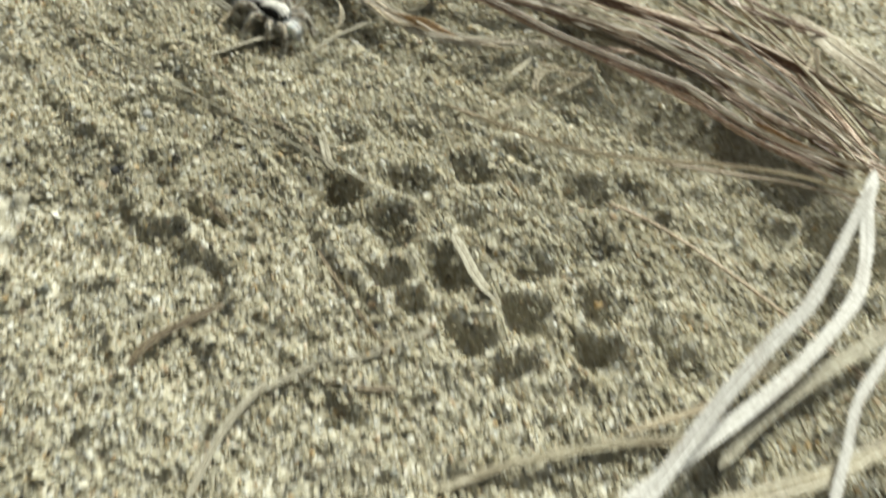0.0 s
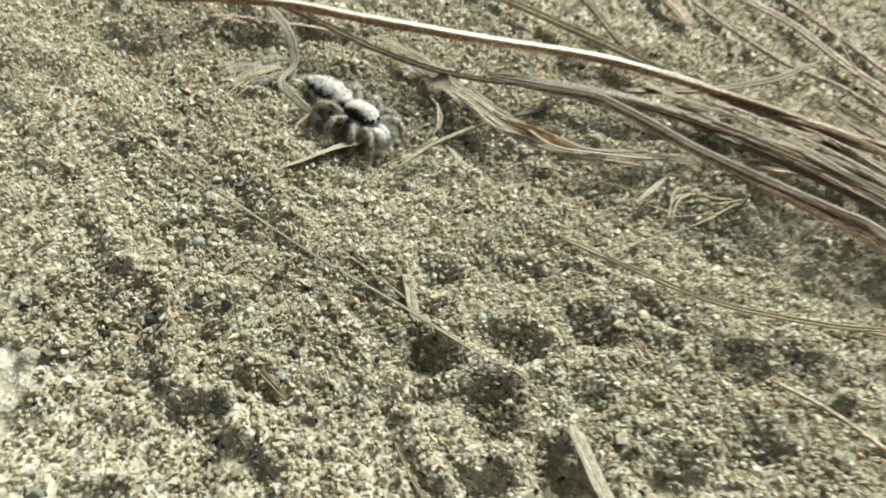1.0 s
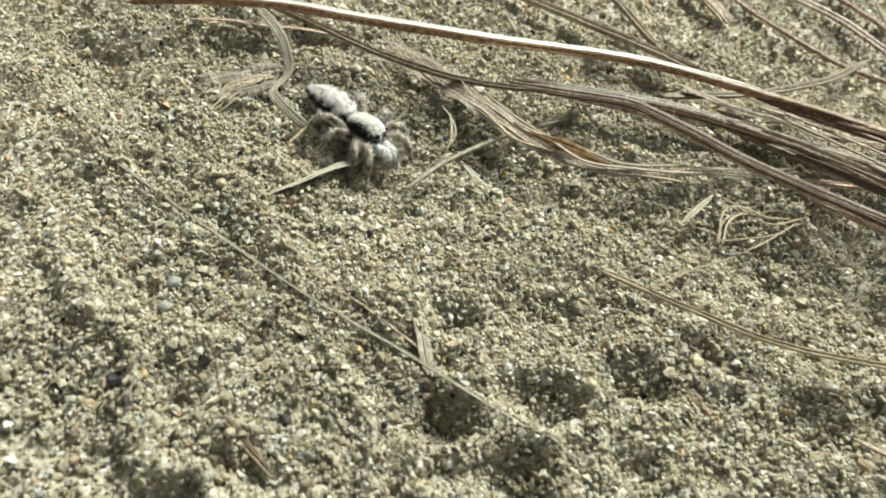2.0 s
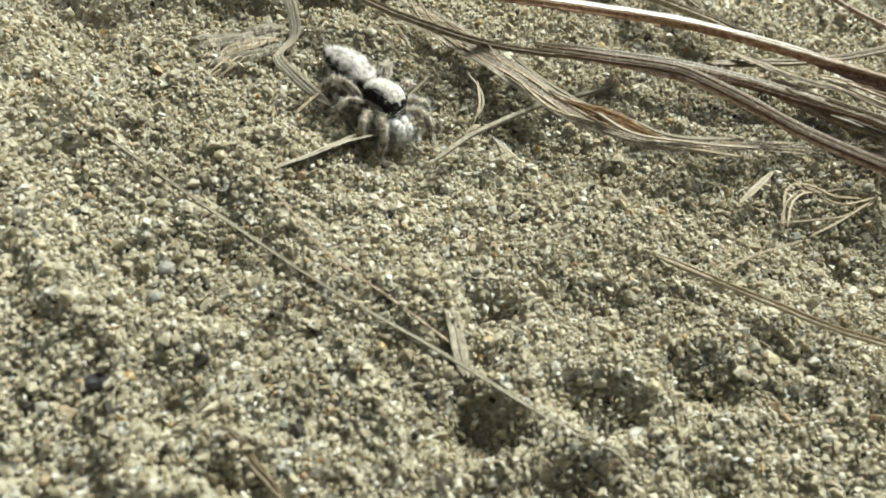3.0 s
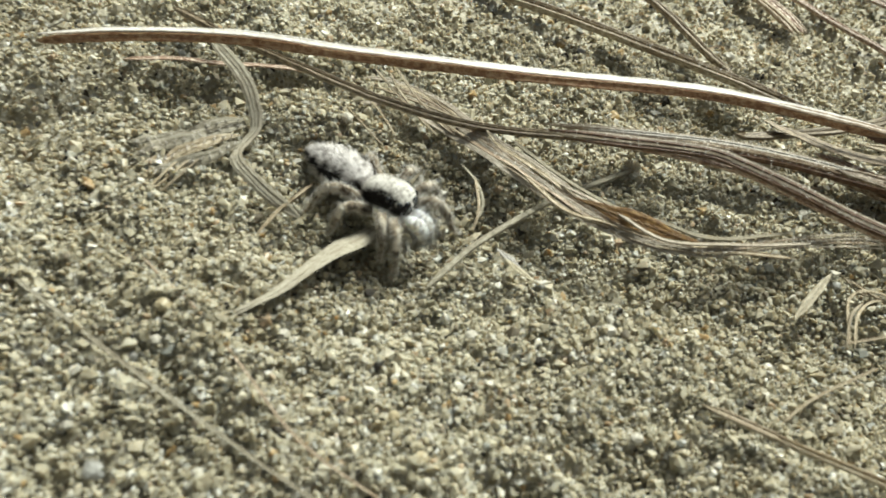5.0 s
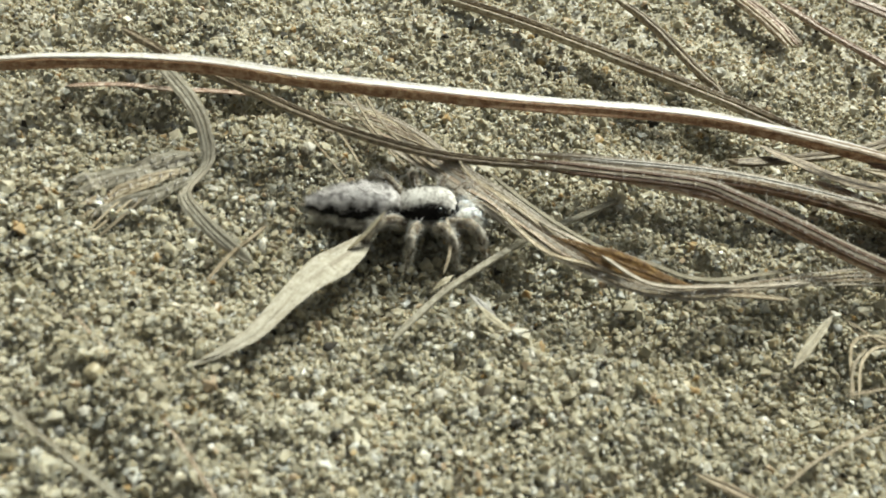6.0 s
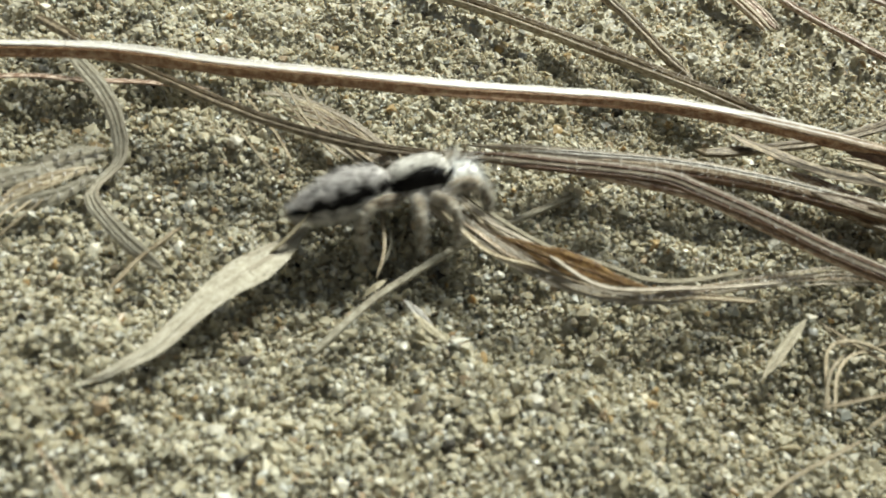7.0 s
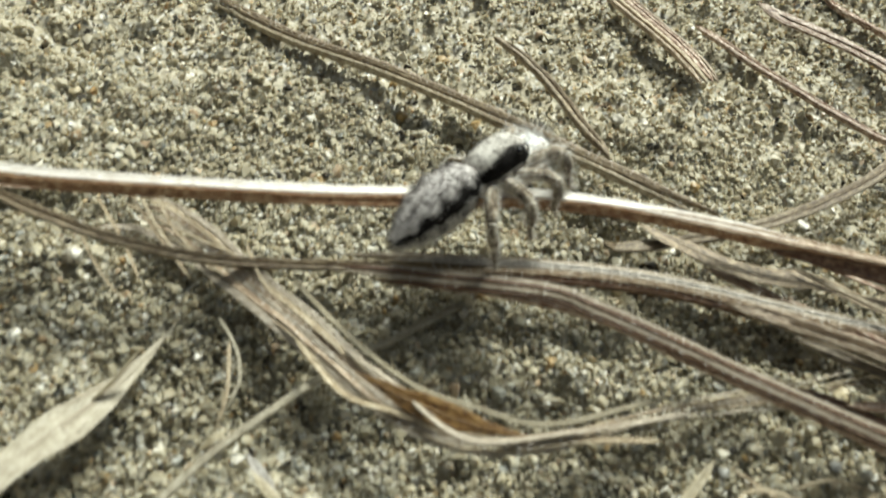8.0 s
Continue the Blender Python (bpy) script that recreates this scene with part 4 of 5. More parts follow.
straw("curly fine straw fibre beside the bundle", straw_pale, 0.17, 0.12, 0, [(20.3, 72.7, 1.0), (21.2, 71.4, 0.9), (22.4, 71.4, 0.9)], group='straw fibres')
straw("curly fine straw fibre beside the bundle", straw_pale, 0.17, 0.12, 0, [(20.0, 67.7, 0.3), (20.4, 69.5, 0.8), (21.3, 70.6, 1.0), (22.6, 71.1, 1.0)], group='straw fibres')
straw("curly fine straw fibre beside the bundle", straw_pale, 0.17, 0.12, 0, [(14.6, 62.2, 0.2), (16.7, 63.9, 0.5), (20.6, 66.2, 0.8)], group='straw fibres')
straw("curly fine straw fibre beside the bundle", straw_pale, 0.17, 0.12, 0, [(23.2, 71.9, 0.3), (24.8, 72.3, 0.8), (27.1, 71.8, 0.8)], group='straw fibres')
straw("curly fine straw fibre beside the bundle", straw_pale, 0.17, 0.12, 0, [(21.2, 67.0, 0.4), (23.4, 68.6, 0.8), (26.0, 70.9, 1.2)], group='straw fibres')
straw("curly fine straw fibre beside the bundle", straw_pale, 0.17, 0.12, 0, [(19.5, 67.7, 0.3), (20.0, 69.5, 0.9), (21.0, 70.6, 1.1)], group='straw fibres')
straw("fine straw fibre from the frayed leaf", straw_pale, 0.16, 0.1, 0, [(-8.4, 84.7, 2.0), (-6.0, 81.8, 1.6), (-3.7, 79.3, 1.3)], group='straw fibres')
straw("fine straw fibre from the frayed leaf", straw_pale, 0.16, 0.1, 0, [(-7.5, 84.2, 2.4), (-6.4, 82.6, 1.8), (-4.9, 80.8, 1.5)], group='straw fibres')
straw("fine straw fibre from the frayed leaf", straw_pale, 0.16, 0.1, 0, [(-7.1, 85.0, 2.2), (-5.0, 81.7, 1.9), (-2.1, 79.5, 1.4)], group='straw fibres')
straw("fine straw fibre from the frayed leaf", straw_pale, 0.16, 0.1, 0, [(-8.3, 84.1, 1.0), (-5.0, 82.1, 1.6), (-1.6, 80.5, 1.8)], group='straw fibres')
straw("fine straw fibre from the frayed leaf", straw_pale, 0.16, 0.1, 0, [(-10.3, 82.9, 0.4), (-8.3, 80.0, 0.7), (-6.9, 78.6, 0.4)], group='straw fibres')
straw("fine straw fibre from the frayed leaf", straw_pale, 0.16, 0.1, 0, [(-1.5, 81.0, 2.4), (-0.5, 79.3, 1.9), (0.5, 78.4, 1.6)], group='straw fibres')
straw("fine straw fibre from the frayed leaf", straw_pale, 0.16, 0.1, 0, [(-4.8, 82.8, 1.9), (-2.6, 81.1, 1.7), (0.1, 79.9, 1.5)], group='straw fibres')
straw("fine straw fibre from the frayed leaf", straw_pale, 0.16, 0.1, 0, [(-9.8, 84.6, 0.8), (-7.6, 81.7, 0.8), (-6.3, 79.7, 0.5)], group='straw fibres')
straw("dry grass stem in the bundle", straw_grey, 0.38, 0.27, 28, [(45.1, 87.8, 0.7), (49.4, 81.9, 1.2), (52.5, 73.7, 1.7), (54.7, 67.4, 2.2), (56.5, 65.2, 2.4)], group='grass bundle')
straw("dry grass stem in the bundle", straw_pale, 0.54, 0.27, 18, [(48.4, 96.7, 1.4), (52.3, 88.2, 1.8), (55.8, 80.3, 2.1), (58.2, 73.5, 2.4), (58.9, 68.2, 2.6)], group='grass bundle')
straw("dry grass stem in the bundle", straw_grey, 0.6, 0.26, 3, [(36.0, 84.2, 1.6), (41.8, 77.1, 2.4), (46.2, 67.7, 3.2), (50.1, 62.5, 3.8), (52.1, 59.2, 4.2)], group='grass bundle')
straw("dry grass stem in the bundle", straw_pale, 0.4, 0.27, -27, [(38.1, 92.3, 0.8), (44.5, 81.4, 1.4), (50.4, 72.3, 2.1), (54.7, 65.8, 2.6), (55.9, 58.9, 2.9)], group='grass bundle')
straw("dry grass stem in the bundle", straw_grey, 0.55, 0.28, -11, [(36.4, 83.4, 1.2), (43.1, 76.6, 1.9), (49.0, 69.8, 2.6), (52.4, 61.2, 3.1), (54.7, 58.1, 3.5)], group='grass bundle')
straw("dry grass stem in the bundle", straw_pale, 0.32, 0.2, -15, [(42.7, 94.3, 0.9), (46.8, 82.6, 1.9), (49.9, 72.0, 3.0), (51.8, 63.3, 3.8), (53.0, 59.1, 4.4)], group='grass bundle')
straw("dry grass stem in the bundle", straw_red, 0.47, 0.34, -18, [(48.2, 95.7, 0.7), (52.2, 87.1, 1.0), (55.2, 77.7, 1.4), (57.4, 70.2, 1.6), (58.6, 66.6, 1.8)], group='grass bundle')
straw("dry grass stem in the bundle", straw_grey, 0.34, 0.31, 19, [(48.5, 94.4, 0.8), (50.8, 83.0, 1.7), (52.3, 71.9, 2.7), (52.8, 62.4, 3.5), (53.1, 57.5, 3.9)], group='grass bundle')
straw("dry grass stem in the bundle", straw_red, 0.42, 0.26, -7, [(39.4, 91.0, 0.7), (45.7, 81.5, 1.4), (50.6, 70.9, 2.0), (54.0, 62.9, 2.6), (55.8, 58.1, 2.9)], group='grass bundle')
straw("dry grass stem in the bundle", straw_grey, 0.59, 0.26, 17, [(46.2, 87.8, 1.9), (51.4, 83.2, 2.1), (55.4, 76.1, 2.4), (58.5, 70.5, 2.6), (60.9, 69.0, 2.7)], group='grass bundle')
straw("curled pinkish fibre over the bundle", straw_pale, 0.26, 0.2, 0, [(52.9, 85.7, 3.4), (53.0, 81.2, 3.6), (53.5, 78.9, 3.6), (51.9, 75.9, 3.4), (52.9, 73.9, 3.2), (56.0, 72.6, 3.2), (59.1, 68.9, 3.4)], group='straw fibres')
straw("curled pinkish fibre over the bundle", straw_red, 0.4, 0.25, 0, [(52.8, 75.4, 3.0), (54.5, 73.5, 3.2), (56.5, 72.2, 3.2), (58.3, 70.4, 3.2), (61.7, 69.0, 3.0)], group='straw fibres')
straw("thin dry grass straw in the bundle", straw_red, 0.27, 0.16, 0, [(41.4, 83.5, 3.4), (47.3, 75.7, 4.1), (50.0, 68.1, 4.5), (54.1, 60.0, 4.6)], group='grass bundle')
straw("thin dry grass straw in the bundle", straw_red, 0.29, 0.16, 0, [(26.7, 83.6, 2.6), (36.7, 77.4, 3.4), (42.2, 71.1, 4.1), (47.6, 63.9, 4.5), (54.0, 57.2, 4.8)], group='grass bundle')
straw("thin dry grass straw in the bundle", straw_pale, 0.25, 0.16, 0, [(24.9, 82.7, 3.0), (34.3, 76.0, 3.7), (40.2, 69.0, 4.3), (46.7, 63.8, 4.7)], group='grass bundle')
straw("thin dry grass straw in the bundle", leaf_cream, 0.26, 0.16, 0, [(36.4, 80.6, 3.1), (42.5, 73.3, 3.8), (48.9, 66.8, 4.2)], group='grass bundle')
straw("thin dry grass straw in the bundle", straw_red, 0.27, 0.16, 0, [(28.0, 84.1, 3.0), (37.3, 78.4, 3.8), (43.9, 71.4, 4.5), (47.1, 63.4, 4.9)], group='grass bundle')
straw("dark red straw under a bleached one", straw_red, 0.5, 0.33, -12, [(26.6, 71.8, 2.8), (32.3, 68.7, 3.0), (37.6, 64.7, 3.2), (42.7, 60.7, 3.4), (47.4, 58.6, 3.6)], group='grass bundle')
straw("pale straw with a split edge in the bundle", straw_light, 0.34, 0.29, -12, [(34.9, 67.1, 4.2), (38.6, 63.5, 4.4), (42.1, 61.1, 4.6), (45.7, 59.3, 4.8), (51.8, 57.9, 5.0)], group='grass bundle')
straw("thick grey straw in the bundle", straw_grey, 0.75, 0.39, -12, [(20.8, 79.4, 3.4), (26.4, 77.5, 3.6), (32.4, 74.8, 3.8), (38.3, 72.0, 4.0), (43.6, 69.7, 4.2), (47.8, 66.7, 4.4), (51.3, 62.4, 4.6)], group='grass bundle')
straw("dark grey straw in the bundle", straw_dark, 0.6, 0.35, -12, [(24.2, 78.4, 2.6), (30.9, 75.1, 2.9), (37.3, 71.4, 3.1), (42.6, 67.2, 3.4), (48.2, 62.8, 3.6)], group='grass bundle')
straw("pinkish straw in the bundle", straw_red, 0.55, 0.34, -12, [(29.8, 82.3, 3.6), (36.3, 80.9, 3.8), (42.3, 77.3, 4.1), (47.9, 73.3, 4.3), (50.8, 68.3, 4.6), (52.6, 61.2, 4.8)], group='grass bundle')
straw("pale straw in the bundle", straw_light, 0.45, 0.31, -12, [(31.2, 75.9, 4.2), (36.9, 72.2, 4.5), (42.5, 69.3, 4.7), (47.7, 65.6, 5.0), (50.8, 60.6, 5.2)], group='grass bundle')
straw("narrow bleached straw lying across the bundle", straw_pale, 0.3, 0.28, -12, [(44.3, 84.6, 5.2), (46.5, 79.9, 5.4), (48.8, 74.0, 5.5), (50.3, 68.7, 5.6), (51.9, 61.2, 5.8)], group='grass bundle')
straw("narrow bleached straw lying across the bundle", leaf_white, 0.24, 0.26, -12, [(41.6, 81.7, 4.8), (44.1, 75.4, 5.0), (46.6, 70.7, 5.2), (48.6, 65.3, 5.4)], group='grass bundle')
straw("red-brown dry blade in the bundle", straw_red, 0.8, 0.4, -12, [(47.8, 89.9, 2.6), (51.0, 87.5, 2.6), (55.2, 86.4, 2.6), (59.0, 83.9, 2.6)], group='grass bundle')
straw("amber straw at the edge of the bundle", leaf_amber, 0.7, 0.38, -12, [(41.7, 64.3, 3.6), (44.8, 62.1, 3.7), (47.4, 60.6, 3.7), (50.5, 58.9, 3.8)], group='grass bundle')
# blades added low down; their dark colour stands in for shade between the stems
straw("added blade low in the bundle, dark brown for its shaded gaps", leaf_brown, 0.9, 0.3, -10, [(24.5, 76.7, 1.2), (31.1, 72.8, 1.5), (37.4, 69.1, 1.9), (43.1, 64.5, 2.2), (48.4, 59.7, 2.6)], group='grass bundle')
straw("added blade low in the bundle, dark brown for its shaded gaps", leaf_brown, 0.75, 0.3, 8, [(29.6, 79.9, 1.2), (36.4, 76.4, 1.5), (42.6, 71.4, 1.9), (47.6, 66.5, 2.2), (52.2, 61.4, 2.6)], group='grass bundle')
straw("added blade low in the bundle, dark brown for its shaded gaps", leaf_brown, 1.0, 0.3, -18, [(35.1, 83.4, 1.2), (41.9, 79.1, 1.5), (47.5, 74.3, 1.9), (51.8, 68.9, 2.2), (54.7, 62.8, 2.6)], group='grass bundle')
straw("added blade low in the bundle, dark brown for its shaded gaps", leaf_brown, 0.8, 0.3, 14, [(40.3, 87.5, 1.2), (46.3, 82.2, 1.5), (50.9, 76.3, 1.9), (53.7, 70.4, 2.2), (55.6, 63.4, 2.6)], group='grass bundle')
straw("added blade low in the bundle, dark brown for its shaded gaps", leaf_brown, 0.7, 0.3, 0, [(45.7, 84.9, 1.2), (49.5, 78.4, 1.7), (52.6, 71.3, 2.1), (55.0, 63.8, 2.6)], group='grass bundle')



# ---- jumping spider (local axes: x ahead, z up, origin at the waist, millimetres) ----
def part(name, me, parent, label=""):
    ob = me if isinstance(me, bpy.types.Object) else new(name, me)
    ob.parent = parent
    return tagged(ob, label)


def coat_material(name, stops, scale=1600.0, wobble=0.35, rough=0.85, face=0.0, soft=0.0, wave=0.0, arch=0.0, mottle=0.34):
    """Scaly hair coat: bands of colour by height on the body, broken by noise."""
    m, nt, b = material(name, rough, 0.2)
    tc = nt.nodes.new("ShaderNodeTexCoord")
    rise = nt.nodes.new("ShaderNodeAttribute")
    rise.attribute_name = "rise"
    n = node(nt, "ShaderNodeTexNoise", Scale=scale, Detail=4.0, Roughness=0.7)
    nt.links.new(tc.outputs["Object"], n.inputs["Vector"])
    z = math_node(nt, "MULTIPLY_ADD", rise.outputs["Fac"], 0.5, 0.5)
    z = math_node(nt, "ADD", z, math_node(nt, "MULTIPLY_ADD", n.outputs["Fac"], wobble, -wobble / 2))
    place = nt.nodes.new("ShaderNodeSeparateXYZ")
    nt.links.new(tc.outputs["Object"], place.inputs["Vector"])
    if wave:
        ripple = math_node(nt, "SINE", math_node(nt, "MULTIPLY", place.outputs["X"], 5600.0))
        z = math_node(nt, "ADD", z, math_node(nt, "MULTIPLY", ripple, wave))
    if arch:
        off = math_node(nt, "MULTIPLY_ADD", place.outputs["X"], 600.0, -1.02)
        z = math_node(nt, "MULTIPLY_ADD", math_node(nt, "MULTIPLY", off, off), arch, z)
    col = ramp(nt, z, stops)
    if face:
        sep = nt.nodes.new("ShaderNodeSeparateXYZ")
        nt.links.new(tc.outputs["Object"], sep.inputs["Vector"])
        x = math_node(nt, "MULTIPLY_ADD", sep.outputs["X"], 1000.0, -face)
        x = math_node(nt, "ADD", x, math_node(nt, "MULTIPLY_ADD", n.outputs["Fac"], 0.5, -0.25))
        low = ramp(nt, z, [(0.86, (1, 1, 1)), (0.94, (0, 0, 0))])
        col = mix(nt, mix(nt, 1.0, ramp(nt, x, [(0.0, (0, 0, 0)), (0.2, (1, 1, 1))]), low, "MULTIPLY"), col, (0.02, 0.019, 0.018))
    n2 = node(nt, "ShaderNodeTexNoise", Scale=scale * 2.6, Detail=3.0)
    nt.links.new(tc.outputs["Object"], n2.inputs["Vector"])
    col = mix(nt, 0.8, col, ramp(nt, n2.outputs["Fac"], [(0.36, (mottle, 0.95 * mottle, 0.92 * mottle)), (0.52, (1.1, 1.1, 1.1))]), "MULTIPLY")
    nt.links.new(col, b.inputs["Base Color"])
    if soft:
        b.inputs["Subsurface Weight"].default_value = 0.8
        b.inputs["Subsurface Radius"].default_value = (1.0, 0.9, 0.75)
        b.inputs["Subsurface Scale"].default_value = soft
    bump(nt, b, n2.outputs["Fac"], 0.6, 0.00008)
    return m


def loft(name, mat, rows, seg=28):
    """A body of rounded cross-sections: rows of x, half width, top, bottom."""
    r = np.array(rows, float)
    x = np.linspace(r[0, 0], r[-1, 0], 34)
    w, zt, zb = (np.interp(x, r[:, 0], r[:, k]) for k in (1, 2, 3))
    for arr in (w, zt, zb):
        arr[1:-1] = (arr[:-2] + 2 * arr[1:-1] + arr[2:]) / 4
    ang = 2 * np.pi * np.arange(seg) / seg
    cx = np.sign(np.cos(ang)) * np.abs(np.cos(ang)) ** 0.85
    cz = np.sign(np.sin(ang)) * np.abs(np.sin(ang)) ** 0.9
    mid, half = (zt + zb) / 2, (zt - zb) / 2
    v = np.stack([np.repeat(x[:, None], seg, 1), w[:, None] * cx[None], mid[:, None] + half[:, None] * cz[None]], -1)
    i = (np.arange(33)[:, None] * seg + np.arange(seg)[None]).ravel()
    j = (np.arange(33)[:, None] * seg + (np.arange(seg)[None] + 1) % seg).ravel()
    f = np.stack([i, i + seg, j + seg, j], 1)
    me = mesh_from(name, v.reshape(-1, 3), f, 4, [mat], True)
    rise = np.repeat(cz[None], len(x), 0)
    me.attributes.new("rise", "FLOAT", "POINT").data.foreach_set("value", rise.astype(np.float32).ravel())
    return me, (v, cz)


def coat(v, count, length, back=1.0):
    """Roots and tips of hairs over a lofted body, combed towards its rear."""
    v, cz = v
    n, seg = v.shape[:2]
    i, j = rng.integers(1, n - 2, count), rng.integers(0, seg, count)
    p = v[i, j] + (v[i + 1, j] - v[i, j]) * rng.random((count, 1)) + (v[i, (j + 1) % seg] - v[i, j]) * rng.random((count, 1))
    c = v[i].mean(1)
    out = p - c
    out[:, 0] = 0
    out /= np.linalg.norm(out, axis=1)[:, None] + 1e-9
    way = out * 0.8 + np.array([-back, 0, 0]) + rng.normal(0, 0.28, (count, 3))
    return p - 0.02 * out, p + way * rng.uniform(0.5, 1.0, (count, 1)) * length, cz[j]


def ball(name, mat, centre, radii, seg=16):
    bm = bmesh.new()
    bmesh.ops.create_uvsphere(bm, u_segments=seg, v_segments=seg // 2 + 2, radius=1.0)
    for vert in bm.verts:
        vert.co = Vector([(centre[k] + vert.co[k] * radii[k]) * MM for k in range(3)])
    me = bpy.data.meshes.new(name)
    bm.to_mesh(me)
    bm.free()
    for poly in me.polygons:
        poly.use_smooth = True
    me.materials.append(mat)
    return me


def limb(name, mat, joints, radii):
    """A limb segment: a tube through the joints that swells between them."""
    line = spline(joints, 0.12)
    s = np.linspace(0, 1, len(line))
    r = np.interp(s, np.linspace(0, 1, len(radii)), radii)
    across, up = sides_of(line, np.zeros(len(line)))
    k = 10
    ang = 2 * np.pi * np.arange(k) / k
    v = line[:, None, :] + r[:, None, None] * (across[:, None, :] * np.cos(ang)[None, :, None] + up[:, None, :] * np.sin(ang)[None, :, None])
    v[0], v[-1] = line[0], line[-1]
    n = len(line)
    i = (np.arange(n - 1)[:, None] * k + np.arange(k)[None]).ravel()
    j = (np.arange(n - 1)[:, None] * k + (np.arange(k)[None] + 1) % k).ravel()
    me = mesh_from(name, v.reshape(-1, 3), np.stack([i, j, j + k, i + k], 1), 4, [mat], True)
    count = int(190 * np.linalg.norm(line[-1] - line[0]))
    a, b = rng.integers(0, n - 1, count), rng.integers(0, k, count)
    root = v[np.clip(a, 1, n - 2), b]
    way = root - line[a]
    way /= np.linalg.norm(way, axis=1)[:, None] + 1e-9
    t = np.gradient(line, axis=0)[a]
    t /= np.linalg.norm(t, axis=1)[:, None]
    tips = root + (way * 0.8 + t * 0.8 + rng.normal(0, 0.3, (count, 3))) * rng.uniform(0.10, 0.40, (count, 1))
    return me, root, tips


def build_spider():
    grey_coat = [(0.04, (0.66, 0.64, 0.60)), (0.36, (0.78, 0.76, 0.73)), (0.42, (0.016, 0.014, 0.013)), (0.87, (0.018, 0.016, 0.015)), (0.92, (0.60, 0.575, 0.53)), (1.0, (0.76, 0.735, 0.69))]
    back_coat = [(0.04, (0.70, 0.67, 0.63)), (0.47, (0.76, 0.735, 0.70)), (0.54, (0.022, 0.019, 0.018)), (0.76, (0.026, 0.023, 0.022)), (0.82, (0.46, 0.435, 0.42)), (0.91, (0.76, 0.73, 0.715)), (1.0, (0.68, 0.65, 0.64))]
    head_mat = coat_material("spider_head_coat", grey_coat, 1500.0, 0.14, face=2.42, arch=0.18, mottle=0.42)
    back_mat = coat_material("spider_back_coat", back_coat, 800.0, 0.42, wave=0.05)
    dim = lambda stops, q: [(p, tuple(q * x for x in c)) for p, c in stops]
    head_skin = coat_material("spider_head_skin", dim(grey_coat, 0.8), 1500.0, 0.14, face=2.42, arch=0.18, mottle=0.42)
    back_skin = coat_material("spider_back_skin", dim(back_coat, 0.8), 800.0, 0.42, wave=0.05)
    leg_mat = coat_material("spider_leg_coat", [(0.3, (0.07, 0.052, 0.036)), (0.46, (0.24, 0.20, 0.15)), (0.6, (0.50, 0.46, 0.39)), (0.8, (0.62, 0.585, 0.52))], 900.0, 1.6, soft=0.0002)
    leg_hair = coat_material("spider_leg_hair", [(0.2, (0.33, 0.295, 0.245)), (0.8, (0.55, 0.515, 0.455))], 900.0, 0.9, soft=0.0002)
    white_hair = coat_material("spider_white_hair", [(0.2, (0.86, 0.86, 0.84)), (0.8, (0.92, 0.92, 0.91))], 1800.0, 0.5, soft=0.0006)
    eye_mat, nt, b = material("spider_eye", 0.18, 0.5)
    b.inputs["Base Color"].default_value = (0.006, 0.006, 0.008, 1)
    jaw_mat, nt, b = material("spider_jaw", 0.35, 0.5)
    b.inputs["Base Color"].default_value = (0.03, 0.022, 0.018, 1)

    spider = new("jumping_spider")
    tagged(spider, "grey furry jumping spider with dark side stripes", "spider")

    me, v = loft("cephalothorax", head_skin, [(-0.05, 0.28, 0.30, -0.30), (0.10, 0.60, 0.58, -0.55), (0.5, 0.88, 0.86, -0.70), (1.3, 1.06, 1.04, -0.76),
                                             (2.0, 1.06, 1.06, -0.74), (2.5, 1.00, 0.98, -0.70), (2.84, 0.88, 0.80, -0.66), (3.06, 0.70, 0.54, -0.54), (3.18, 0.42, 0.28, -0.34), (3.22, 0.10, 0.06, -0.10)])
    head = part("cephalothorax", me, spider, "grey-white domed head with black side band")
    r, t, up = coat(v, 3400, 0.15)
    part("fur", hair_mesh("fur", r, t, 0.016, head_mat, np.zeros(3), up), head)["kind"] = "stuff"
    for y, x, z, q in ((0.31, 3.0, 0.14, 0.30), (0.70, 2.82, 0.32, 0.20), (0.90, 2.2, 0.56, 0.20), (0.93, 2.5, 0.46, 0.09)):
        for s in (1, -1):
            part("eye", ball("eye", eye_mat, (x, s * y, z), (q, q, q)), head, "glossy black eye")
            if x > 2.6:
                part("eye_rim", ball("eye_rim", leg_hair, (x - 0.12, s * y, z + 0.02), (q * 1.0, q * 1.08, q * 1.08)), head, "pale rim of hairs")
    for s in (1, -1):
        part("chelicera", ball("chelicera", jaw_mat, (3.0, s * 0.30, -0.60), (0.30, 0.28, 0.50)), head, "dark brown jaw")

    me, v = loft("abdomen", back_skin, [(-5.15, 0.06, -0.04, -0.16), (-4.9, 0.24, 0.14, -0.32), (-4.2, 0.60, 0.54, -0.64), (-3.2, 1.00, 0.95, -0.92), (-2.0, 1.22, 1.16, -1.04),
                                       (-1.0, 1.10, 1.08, -0.86), (-0.25, 0.90, 0.84, -0.60), (0.12, 0.36, 0.45, -0.35)])
    abdomen = part("abdomen", me, spider, "grey hairy abdomen with a broken dark side stripe")
    r, t, up = coat(v, 6000, 0.34)
    part("fur", hair_mesh("fur", r, t, 0.017, back_mat, np.zeros(3), up), abdomen)["kind"] = "stuff"
    part("spinneret", ball("spinneret", leg_mat, (-5.2, 0.0, -0.12), (0.28, 0.10, 0.09)), abdomen)

    palps = []
